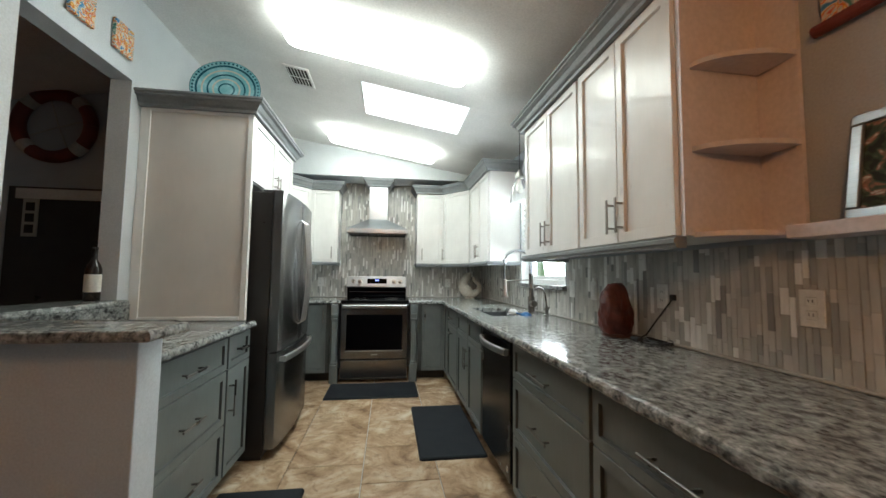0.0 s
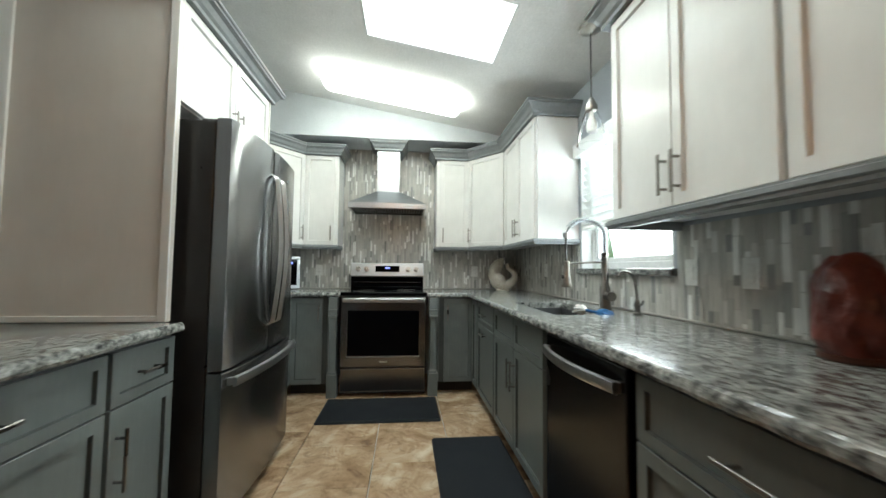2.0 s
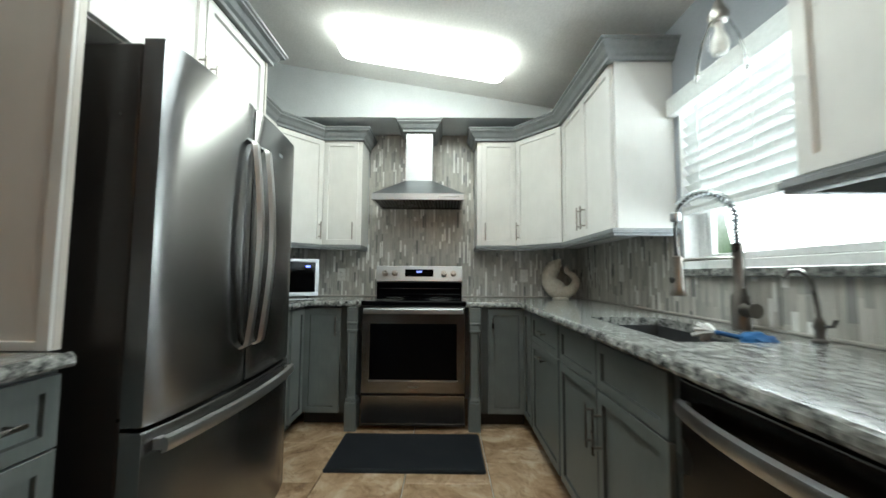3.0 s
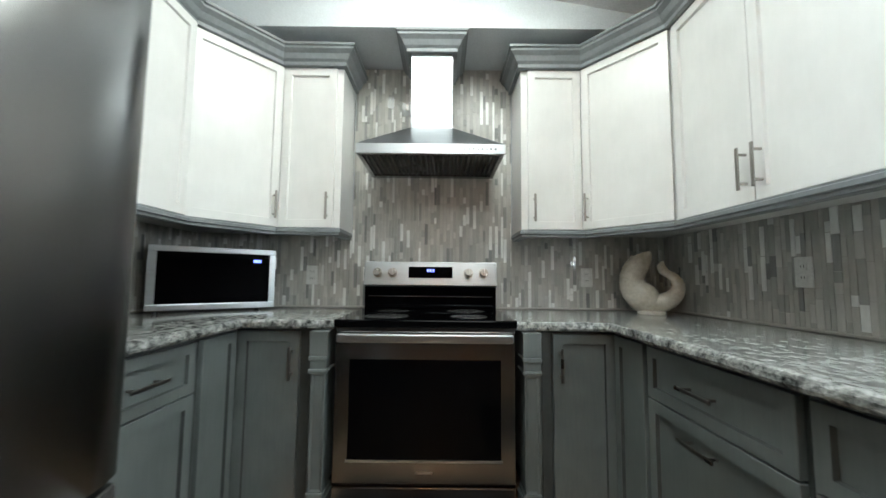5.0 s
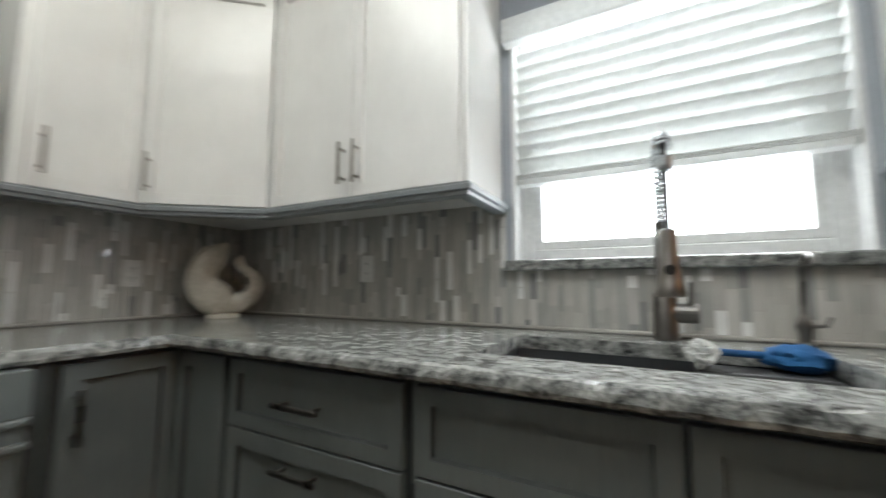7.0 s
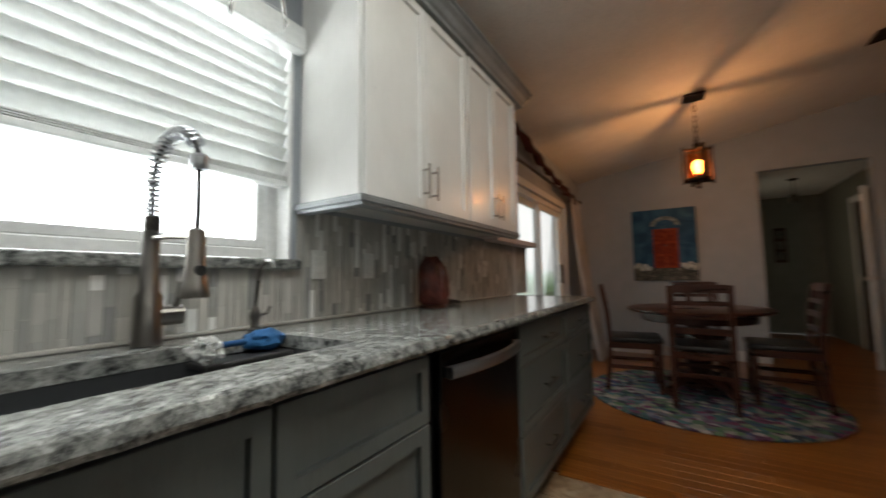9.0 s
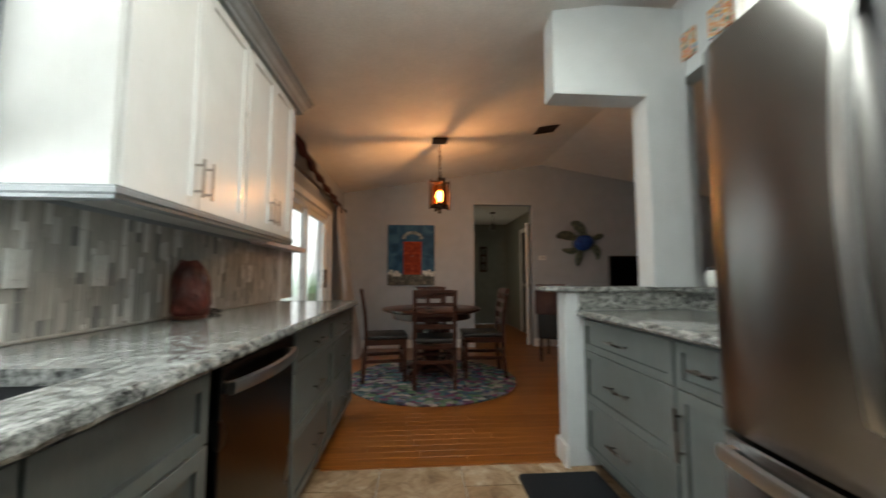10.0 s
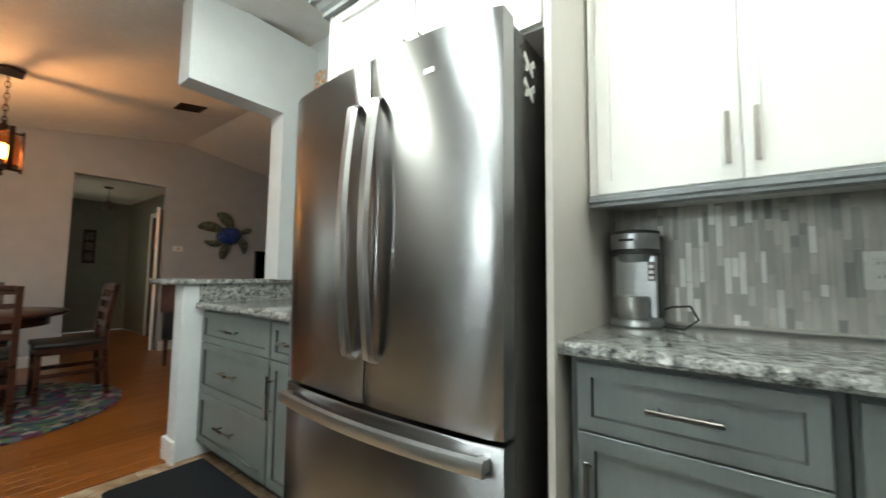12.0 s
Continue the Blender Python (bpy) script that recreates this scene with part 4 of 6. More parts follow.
part("display", B(-0.125, 0.526, 1.10, 0.125, 0.531, 1.165, bevel=0.002), BLACK_GLASS, gd, "black display")
for i, dx in enumerate((-0.015, 0.0, 0.016)):
    part("digit", B(dx - 0.005, 0.5245, 1.135, dx + 0.005, 0.5255, 1.15), BLUE_DIGITS, gd, "glowing blue clock digit")
for x in (-0.30, -0.215, 0.215, 0.30):
    bm = rod(bmesh.new(), (x, 0.53, 1.128), (x, 0.518, 1.128), 0.027, n=20)
    rod(bm, (x, 0.518, 1.128), (x, 0.492, 1.128), 0.022, 0.019, n=20)
    box(bm, x - 0.004, 0.487, 1.108, x + 0.004, 0.51, 1.148, bevel=0.002)
    part("knob", bm, NICKEL, gd, "steel control knob", smooth=True)

hd = thing("range_hood", pose(0, 0, 0), "stainless steel chimney range hood above the range", "hood")
bm = bmesh.new()
q = lambda pts: [bm.verts.new(p) for p in pts]
H0, H1, H2 = 1.725, 1.775, 1.915
r0 = q([(-0.375, 4.70, H0), (0.375, 4.70, H0), (0.375, YN - 0.012, H0), (-0.375, YN - 0.012, H0)])
r1 = q([(-0.375, 4.70, H1), (0.375, 4.70, H1), (0.375, YN - 0.012, H1), (-0.375, YN - 0.012, H1)])
r2 = q([(-0.115, 4.84, H2), (0.115, 4.84, H2), (0.115, YN - 0.012, H2), (-0.115, YN - 0.012, H2)])
for a, b in ((r0, r1), (r1, r2)):
    for i in range(4):
        bm.faces.new((a[i], a[(i + 1) % 4], b[(i + 1) % 4], b[i]))
bm.faces.new(r2)
part("canopy", bm, STEEL, hd)
part("chimney", B(-0.113, 4.842, H2 - 0.01, 0.113, YN - 0.012, 2.36), STEEL, hd, "stainless chimney cover")
part("filter", B(-0.36, 4.715, H0 + 0.012, 0.36, YN - 0.02, H0 + 0.018), DARK_SIDE, hd, "dark filter panel")
for i in range(26):
    part("baffle", B(-0.345 + i * 0.027, 4.75, H0 + 0.002, -0.332 + i * 0.027, YN - 0.07, H0 + 0.012, bevel=0.003, seg=1), BLACK_STEEL, hd)
for a in ((-0.375, 4.70, 0.375, 4.73), (-0.375, YN - 0.06, 0.375, YN - 0.012), (-0.375, 4.73, -0.352, YN - 0.06), (0.352, 4.73, 0.375, YN - 0.06)):
    part("rim", B(a[0], a[1], H0 - 0.001, a[2], a[3], H0 + 0.01), DARK_STEEL, hd)
for i in range(8):
    part("button", B(0.17 + i * 0.022, 4.698, H0 + 0.02, 0.18 + i * 0.022, 4.70, H0 + 0.028), DARK_STEEL, hd)
crown([(-0.117, 4.838 + 0.33), (-0.117, 4.838), (0.117, 4.838), (0.117, 4.838 + 0.33)], 2.335, "hood_crown", "crown mouldings", None, 0.10)

# refrigerator: french doors over a freezer drawer
fr = thing("refrigerator", pose(-0.57, FY0 + 0.065, 0, 0, 0, 90), "dark stainless french-door refrigerator with freezer drawer", "refrigerator")
FW = 0.915
part("body", B(0.004, 0.075, 0.03, FW - 0.004, 0.80, 1.775, bevel=0.006), DARK_SIDE, fr, "charcoal cabinet sides")
for x in (0.05, FW - 0.11):
    part("hinge_cover", B(x, 0.02, 1.775, x + 0.06, 0.16, 1.80, bevel=0.006), BLACK, fr)


def fr_front(x0, x1, z0, z1, bow=0.028):
    """A gently bowed steel front."""
    bm = bmesh.new()
    n, cols = 12, []
    for i in range(n + 1):
        x = x0 + (x1 - x0) * i / n
        u = (x - FW / 2) / (FW / 2)
        y = -bow * (1 - u * u)
        e = min(x - x0, x1 - x)
        y += 0.008 * max(0, 1 - e / 0.012) ** 2
        cols.append([bm.verts.new((x, yy, zz)) for yy, zz in ((0.068, z0), (y + 0.004, z0), (y, z0 + 0.006), (y, z1 - 0.006), (y + 0.004, z1), (0.068, z1))])
    for a, b in zip(cols, cols[1:]):
        for j in range(6):
            bm.faces.new((a[j], b[j], b[(j + 1) % 6], a[(j + 1) % 6]))
    bm.faces.new(cols[0])
    bm.faces.new(list(reversed(cols[-1])))
    bmesh.ops.recalc_face_normals(bm, faces=bm.faces[:])
    return bm


ZD = 0.70
for x0, x1, hx in ((0.0, FW / 2 - 0.003, FW / 2 - 0.05), (FW / 2 + 0.003, FW, FW / 2 + 0.05)):
    d = part("door", fr_front(x0, x1, ZD, 1.785), DARK_STEEL, fr, "dark stainless door", smooth=True)
    pts = [(hx, -0.022, 0.83), (hx, -0.05, 0.845)] + [(hx, -0.055 - 0.03 * math.sin(math.pi * i / 12), 0.86 + 0.75 * i / 12) for i in range(13)] + [(hx, -0.05, 1.625), (hx, -0.022, 1.64)]
    bm = bmesh.new()
    rows = [[bm.verts.new((p[0] + sx * 0.019, p[1] + sy * 0.009, p[2])) for sx, sy in ((-1, 0.6), (-0.6, -1), (0.6, -1), (1, 0.6), (0, 1))] for p in pts]
    for a, b in zip(rows, rows[1:]):
        for j in range(5):
            bm.faces.new((a[j], a[(j + 1) % 5], b[(j + 1) % 5], b[j]))
    bm.faces.new(rows[0])
    bm.faces.new(rows[-1])
    bmesh.ops.recalc_face_normals(bm, faces=bm.faces[:])
    part("handle", bm, HANDLE_STEEL, d, "curved stainless handle", smooth=True)
d = part("freezer_drawer", fr_front(0.0, FW, 0.07, ZD - 0.014), DARK_STEEL, fr, "dark stainless freezer drawer", smooth=True)
bm = bmesh.new()
rows = []
for i in range(15):
    x = 0.03 + (FW - 0.06) * i / 14
    u = (x - FW / 2) / (FW / 2)
    y = -0.03 - 0.042 * (1 - u * u)
    rows.append([bm.verts.new((x, y + sy * 0.009, 0.645 + sz * 0.022)) for sy, sz in ((1, -1), (-0.6, -0.8), (-1, 0), (-0.6, 0.8), (1, 1))])
for a, b in zip(rows, rows[1:]):
    for j in range(5):
        bm.faces.new((a[j], a[(j + 1) % 5], b[(j + 1) % 5], b[j]))
bm.faces.new(rows[0])
bm.faces.new(rows[-1])
for x in (0.045, FW - 0.045):
    box(bm, x - 0.012, -0.03, 0.63, x + 0.012, 0.02, 0.66)
bmesh.ops.recalc_face_normals(bm, faces=bm.faces[:])
part("handle", bm, HANDLE_STEEL, d, "bowed stainless handle", smooth=True)
part("badge", B(FW * 0.70, -0.0215, 1.66, FW * 0.78, -0.017, 1.675), STEEL, fr, "small silver badge")
part("toe_grille", B(0.02, 0.09, 0.0, FW - 0.02, 0.75, 0.03), BLACK, fr)
mg = thing("butterfly_magnet", pose(-0.74, FY0 + 0.065 + FW - 0.003, 1.70, 0, 0, 0), "silver butterfly magnets on the refrigerator side", "magnet")
for z in (0.0, -0.075):
    bm = bmesh.new()
    for sx in (-1, 1):
        prism([(0, 0), (sx * 0.03, 0.026), (sx * 0.036, 0.006), (sx * 0.02, -0.004), (sx * 0.026, -0.028), (sx * 0.008, -0.022)][::sx], 0, 0.004, bm)
    w = part("butterfly", bm, PLASTIC, mg)
    w.matrix_local = pose(0, 0.0, z, 90, 0, 180)

# dishwasher
dw = thing("dishwasher", pose(FX - 0.022, 2.665, 0, 0, 0, -90), "dark stainless dishwasher under the worktop", "dishwasher")
DWW = 0.605
part("body", B(0.005, 0.03, 0.10, DWW - 0.005, 0.58, 0.87), DARK_SIDE, dw)
part("door", B(0.004, 0.0, 0.115, DWW - 0.004, 0.03, 0.862, bevel=0.005), BLACK_STEEL, dw, "black stainless door")
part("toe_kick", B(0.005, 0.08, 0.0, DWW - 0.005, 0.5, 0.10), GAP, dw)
bm = bmesh.new()
rows = []
for i in range(13):
    x = 0.03 + (DWW - 0.06) * i / 12
    u = (x - DWW / 2) / (DWW / 2)
    y = -0.012 - 0.045 * (1 - u * u)
    rows.append([bm.verts.new((x, y + sy * 0.008, 0.80 + sz * 0.02)) for sy, sz in ((1, -1), (-0.6, -0.8), (-1, 0), (-0.6, 0.8), (1, 1))])
for a, b in zip(rows, rows[1:]):
    for j in range(5):
        bm.faces.new((a[j], a[(j + 1) % 5], b[(j + 1) % 5], b[j]))
bm.faces.new(rows[0])
bm.faces.new(rows[-1])
for x in (0.04, DWW - 0.04):
    box(bm, x - 0.01, -0.02, 0.785, x + 0.01, 0.005, 0.815)
bmesh.ops.recalc_face_normals(bm, faces=bm.faces[:])
part("handle", bm, HANDLE_STEEL, dw, "bowed stainless handle", smooth=True)
part("badge", B(DWW - 0.06, -0.002, 0.16, DWW - 0.035, 0.0, 0.185), NICKEL, dw)

# microwave set across the corner
mw = thing("microwave", pose(-1.343, 4.65, C, 0, 0, 37), "stainless steel countertop microwave in the corner", "microwave")
part("body", B(0, 0.02, 0.012, 0.575, 0.36, 0.335, bevel=0.006), DARK_SIDE, mw)
bm = B(0, 0, 0.012, 0.575, 0.02, 0.045, bevel=0.004)
box(bm, 0, 0, 0.305, 0.575, 0.02, 0.335, bevel=0.004)
box(bm, 0, 0, 0.045, 0.035, 0.02, 0.305)
box(bm, 0.545, 0, 0.045, 0.575, 0.02, 0.305)
part("frame", bm, STEEL, mw, "stainless front frame")
part("window", B(0.035, 0.004, 0.045, 0.545, 0.02, 0.305), BLACK_GLASS, mw, "black glass door")
part("display", B(0.462, 0.0025, 0.26, 0.50, 0.004, 0.275), BLUE_DIGITS, mw, "faint lit clock")
for x, y in ((0.04, 0.05), (0.5, 0.05), (0.04, 0.32), (0.5, 0.32)):
    part("foot", rod(bmesh.new(), (x, y, 0), (x, y, 0.014), 0.012), BLACK, mw)

# coffee maker
cm = thing("coffee_maker", pose(-1.325, 3.81, C, 0, 0, 84), "stainless and black single-cup coffee maker", "coffee maker")
part("base", lathe([(0.086, 0.0), (0.09, 0.004), (0.09, 0.012), (0.087, 0.016), (0.087, 0.024), (0.08, 0.03)], 32, at=(0, -0.01, 0)), STEEL, cm, "round steel base", smooth=True)
part("tower", B(-0.078, 0.0, 0.028, 0.078, 0.085, 0.335, bevel=0.012), BLACK, cm)
part("front_panel", B(-0.074, -0.012, 0.03, 0.074, 0.004, 0.262, bevel=0.007), STEEL, cm, "brushed steel front panel")
part("brew_head", lathe([(0.05, 0.235), (0.056, 0.262), (0.08, 0.264), (0.082, 0.278), (0.082, 0.338), (0.07, 0.343)], 32, at=(0, -0.01, 0)), STEEL, cm, "round steel brew head", smooth=True)
part("band", lathe([(0.083, 0.262), (0.0845, 0.266), (0.0845, 0.276), (0.083, 0.28)], 32, at=(0, -0.01, 0)), BLACK, cm)
part("lid", lathe([(0.084, 0.336), (0.084, 0.346), (0.05, 0.352)], 32, at=(0, -0.01, 0)), BLACK, cm)
part("latch", B(-0.03, -0.098, 0.308, 0.02, -0.09, 0.316, bevel=0.002), BLACK, cm)
part("drip_cup", lathe([(0.048, 0.031), (0.05, 0.034), (0.05, 0.108), (0.046, 0.11)], 28, at=(0, -0.045, 0)), HANDLE_STEEL, cm, "polished steel drip cup", smooth=True)
part("switch_plate", B(0.045, -0.0155, 0.165, 0.068, -0.0125, 0.235, bevel=0.001), BLACK, cm)
for i in range(3):
    part("switch", B(0.049, -0.018, 0.172 + i * 0.02, 0.064, -0.0156, 0.183 + i * 0.02), PLASTIC, cm)
part("cord", tube([(0.06, 0.08, 0.05), (0.10, 0.06, 0.07), (0.17, 0.0, 0.08), (0.20, -0.05, 0.04), (0.16, -0.06, 0.006), (0.08, -0.01, 0.006)], 0.004), BLACK, cm, "black power cord")

# ---- worktop objects ----
vs = thing("fish_vase", pose(1.215, 4.93, C, 0, 0, -30) @ Matrix.Scale(0.93, 4), "cream glazed fish-shaped jug with a curled tail", "vase")


def limb_tube(pts, flat=0.72):
    """A rounded limb through (x, z, radius) points, eased between them and flattened in y."""
    fine = []
    for i in range(len(pts) - 1):
        p = [Vector(pts[max(0, min(len(pts) - 1, i + k))]) for k in (-1, 0, 1, 2)]
        for j in range(5):
            t = j / 5
            fine.append(0.5 * (2 * p[1] + (p[2] - p[0]) * t + (2 * p[0] - 5 * p[1] + 4 * p[2] - p[3]) * t * t + (3 * p[1] - p[0] - 3 * p[2] + p[3]) * t ** 3))
    fine.append(Vector(pts[-1]))
    last = len(fine) - 1
    bm = tube([(q[0], 0, q[1]) for q in fine], lambda u: max(0.003, fine[round(u * last)][2]), 20)
    for v in bm.verts:
        v.co.y *= flat
        v.co.z = max(v.co.z, 0.012)
    return bm


part("foot", lathe([(0.072, 0.0), (0.076, 0.006), (0.074, 0.016), (0.062, 0.024)], 28, squash=0.75), CERAMIC, vs, smooth=True)
part("body", limb_tube([(0.0, 0.05, 0.068), (-0.035, 0.09, 0.088), (-0.078, 0.135, 0.082), (-0.098, 0.19, 0.072), (-0.088, 0.25, 0.068), (-0.052, 0.30, 0.060), (-0.018, 0.34, 0.036), (0.004, 0.368, 0.010)]), CERAMIC, vs, smooth=True)
part("fin", limb_tube([(-0.078, 0.27, 0.036), (-0.092, 0.315, 0.026), (-0.090, 0.352, 0.006)]), CERAMIC, vs, smooth=True)
part("tail", limb_tube([(-0.03, 0.075, 0.062), (0.05, 0.068, 0.054), (0.112, 0.102, 0.046), (0.140, 0.162, 0.036), (0.122, 0.212, 0.028), (0.088, 0.238, 0.022), (0.066, 0.258, 0.026), (0.060, 0.288, 0.022), (0.072, 0.308, 0.005)]), CERAMIC, vs, smooth=True)

sl = thing("salt_lamp", pose(1.335, 1.905, C), "dark pink salt crystal lamp on a wooden base", "lamp")
bm = bmesh.new()
bmesh.ops.create_icosphere(bm, subdivisions=4, radius=1)
for v in bm.verts:
    k = 1 + 0.22 * noise.noise(v.co * 1.7) + 0.10 * noise.noise(v.co * 4.1)
    z = v.co.z
    w = 0.082 * (1 - 0.16 * z)
    zz = max(-0.72, min(0.86, z + 0.12 * v.co.y))
    v.co = Vector((v.co.x * w * k, v.co.y * w * k, 0.132 + zz * 0.165 * (1 + 0.08 * noise.noise(v.co * 2))))
part("crystal", bm, SALT, sl)
part("base", lathe([(0.07, 0.0), (0.075, 0.006), (0.075, 0.018), (0.065, 0.022)]), DARK_WOOD, sl, "dark wooden base")
part("cord", tube([(0.06, -0.03, 0.012), (0.075, -0.09, 0.008), (0.06, -0.15, 0.03), (0.065, -0.20, 0.09), (0.09, -0.25, 0.17), (0.105, -0.275, 0.215)], 0.004), BLACK, sl, "black power cord")
loops = []
for i in range(60):
    a = i / 60 * 2 * math.pi * 3
    loops.append((0.04 + (0.035 + 0.01 * math.sin(i)) * math.cos(a), -0.26 + (0.07 + 0.012 * math.sin(1.7 * i)) * math.sin(a), 0.008 + 0.006 * math.sin(a * 0.5 + i * 0.3) + i * 0.0002))
part("coiled_cord", tube(loops, 0.004, 6), BLACK, sl, "coiled black cord")
part("switch", B(0.0, -0.17, 0.001, 0.03, -0.11, 0.02, bevel=0.006), BLACK, sl)
part("plug", B(0.095, -0.295, 0.205, 0.114, -0.265, 0.232, bevel=0.004), BLACK, sl)


def plate(m, kind, material, label, wide=0.072):
    p = thing(kind, m, label, "electrical plate", "wall plates")
    part("cover", B(-wide / 2, -0.006, -0.058, wide / 2, 0, 0.058, bevel=0.003), material, p)
    if kind == "wall_outlet":
        for z in (-0.021, 0.021):
            part("socket", B(-0.016, -0.009, z - 0.014, 0.016, -0.0055, z + 0.014, bevel=0.003), material, p)
            for x in (-0.006, 0.006):
                part("slot", B(x - 0.001, -0.0095, z - 0.004, x + 0.001, -0.0088, z + 0.006), BLACK, p)
    else:
        part("rocker", B(-0.017, -0.010, -0.034, 0.017, -0.0055, 0.034, bevel=0.002), material, p)
    return p


TE = XE - 0.010
for y, k in ((4.28, "wall_outlet"), (2.575, "light_switch"), (2.29, "light_switch"), (1.69, "wall_outlet"), (1.055, "wall_outlet")):
    plate(pose(TE, y, 1.135, 0, 0, -90), k, PLASTIC, "white wall plate on the mosaic backsplash", 0.072)
for x in (-0.733, 0.955):
    plate(pose(x, YN - 0.010, 1.112), "wall_outlet", PLASTIC, "pale outlet plate on the mosaic backsplash")
plate(pose(XW + 0.010, 4.45, 1.12, 0, 0, 90), "wall_outlet", PLASTIC, "pale outlet plate on the mosaic backsplash")

# wine bottle on the pass-through ledge
wb = thing("wine_bottle", pose(-1.52, 2.47, 1.0525), "dark wine bottle with a cream label", "bottle")
part("glass", lathe([(0.036, 0.0), (0.038, 0.01), (0.038, 0.18), (0.03, 0.205), (0.014, 0.235), (0.0135, 0.29), (0.016, 0.295), (0.015, 0.305)]), surface("dark_bottle", (0.01, 0.008, 0.006), (0.015, 0.01, 0.008), 0.08, bump=0), wb, smooth=True)
part("label", lathe([(0.0383, 0.05), (0.0386, 0.052), (0.0386, 0.148), (0.0383, 0.15)]), surface("bottle_label", (0.62, 0.58, 0.50), (0.70, 0.66, 0.58), 0.6), wb, "cream paper label")

# mats
def floor_mat(x0, y0, x1, y1, label):
    bm = B(x0, y0, 0.0, x1, y1, 0.019)
    es = [e for e in bm.edges if any(abs(v.co.z - 0.019) < 1e-5 for v in e.verts) and (abs(e.verts[0].co.z - e.verts[1].co.z) > 1e-4)]
    bmesh.ops.bevel(bm, geom=es, offset=0.02, segments=4, affect="EDGES", profile=0.5)
    top = [e for e in bm.edges if all(abs(v.co.z - 0.019) < 1e-5 for v in e.verts)]
    bmesh.ops.bevel(bm, geom=top, offset=0.013, segments=3, affect="EDGES", profile=0.4)
    solid("floor_mat", bm, MAT, label, "mat", "anti-fatigue mats")


floor_mat(-0.46, 3.885, 0.468, 4.385, "dark cushioned floor mat in front of the range")
floor_mat(0.375, 2.605, 0.838, 3.59, "dark cushioned floor mat in front of the sink")
floor_mat(-0.75, 1.60, -0.295, 2.36, "dark cushioned floor mat by the half wall")


# ---- ceiling fixtures ----
TIP = math.degrees(math.atan(SLOPE))


def rounded(w, h, r, n=6):
    pts = []
    for cx, cy, a0 in ((w / 2 - r, h / 2 - r, 0), (-w / 2 + r, h / 2 - r, 90), (-w / 2 + r, -h / 2 + r, 180), (w / 2 - r, -h / 2 + r, 270)):
        pts += [(cx + r * math.cos(radians(a0 + 90 * i / n)), cy + r * math.sin(radians(a0 + 90 * i / n))) for i in range(n + 1)]
    return pts


def tube_light(y):
    x = 0.06
    t = thing("ceiling_light", pose(x, y, ceil_z(x), 0, TIP, 0), "long rounded white fluorescent ceiling light, switched on", "ceiling light", "ceiling lights")
    part("housing", prism(rounded(1.12, 0.22, 0.03), -0.034, 0.0), TRIM, t)
    bm = prism(rounded(1.20, 0.315, 0.075), -0.092, -0.032)
    low = [e for e in bm.edges if all(v.co.z < -0.09 for v in e.verts)]
    bmesh.ops.bevel(bm, geom=low, offset=0.03, segments=3, affect="EDGES", profile=0.5)
    part("diffuser", bm, TUBE_GLOW, t, "glowing white acrylic diffuser", smooth=True)


tube_light(2.40)
tube_light(4.22)


def ceiling_vent(x, y, w, h, label, material):
    v = thing("ceiling_vent", pose(x, y, ceil_z(x), 0, TIP if x > RIDGE_X else -TIP, 0), label, "vent", "ceiling vents")
    bm = bmesh.new()
    for a in ((-w / 2, -h / 2, w / 2, -h / 2 + 0.02), (-w / 2, h / 2 - 0.02, w / 2, h / 2), (-w / 2, -h / 2 + 0.02, -w / 2 + 0.02, h / 2 - 0.02), (w / 2 - 0.02, -h / 2 + 0.02, w / 2, h / 2 - 0.02)):
        box(bm, a[0], a[1], -0.012, a[2], a[3], -0.001, bevel=0.003, seg=1)
    part("frame", bm, material, v)
    # no hole here: the duct's shade is a near-black sheet
    part("backing", B(-w / 2 + 0.02, -h / 2 + 0.02, -0.004, w / 2 - 0.02, h / 2 - 0.02, -0.0015), GAP, v, "dark sheet for the shaded vent opening")
    n = int((w - 0.04) / 0.025)
    for i in range(n):
        s = part("slat", B(-0.006, -h / 2 + 0.02, -0.001, 0.006, h / 2 - 0.02, 0.001), material, v)
        s.matrix_local = pose(-w / 2 + 0.032 + i * 0.025, 0, -0.009, 0, 35, 0)
    part("bar", B(-w / 2 + 0.02, -0.004, -0.013, w / 2 - 0.02, 0.004, -0.010), material, v)
    return v


ceiling_vent(-0.60, 3.12, 0.20, 0.30, "white slatted ceiling air vent", TRIM)
ceiling_vent(-1.30, -0.60, 0.26, 0.22, "dark slatted ceiling air vent above the dining room", BRONZE)
ceiling_vent(-2.35, -0.2, 0.25, 0.25, "square ceiling air vent in the living room", surface("tan_vent_paint", (0.30, 0.22, 0.17), (0.34, 0.26, 0.2), 0.6))

# pendant above the sink
px, py = 1.20, 2.99
pd = thing("pendant_lamp", pose(px, py, 0), "clear glass pendant lamp with nickel fittings above the sink", "pendant lamp")
zc = ceil_z(px)
part("canopy", lathe([(0.062, zc - 0.006), (0.06, zc - 0.022), (0.03, zc - 0.03), (0.008, zc - 0.04)]), NICKEL, pd, smooth=True)
part("stem", rod(bmesh.new(), (0, 0, 2.09), (0, 0, zc - 0.03), 0.004, n=8), BLACK, pd)
part("socket", lathe([(0.014, 2.02), (0.03, 2.025), (0.034, 2.05), (0.022, 2.075), (0.012, 2.10)]), NICKEL, pd, "nickel cap", smooth=True)
bm = bmesh.new()
prof = [(0.028, 2.03), (0.04, 2.0), (0.058, 1.95), (0.072, 1.88), (0.078, 1.83), (0.076, 1.83), (0.070, 1.88), (0.056, 1.95), (0.038, 2.0), (0.026, 2.03)]
n = 24
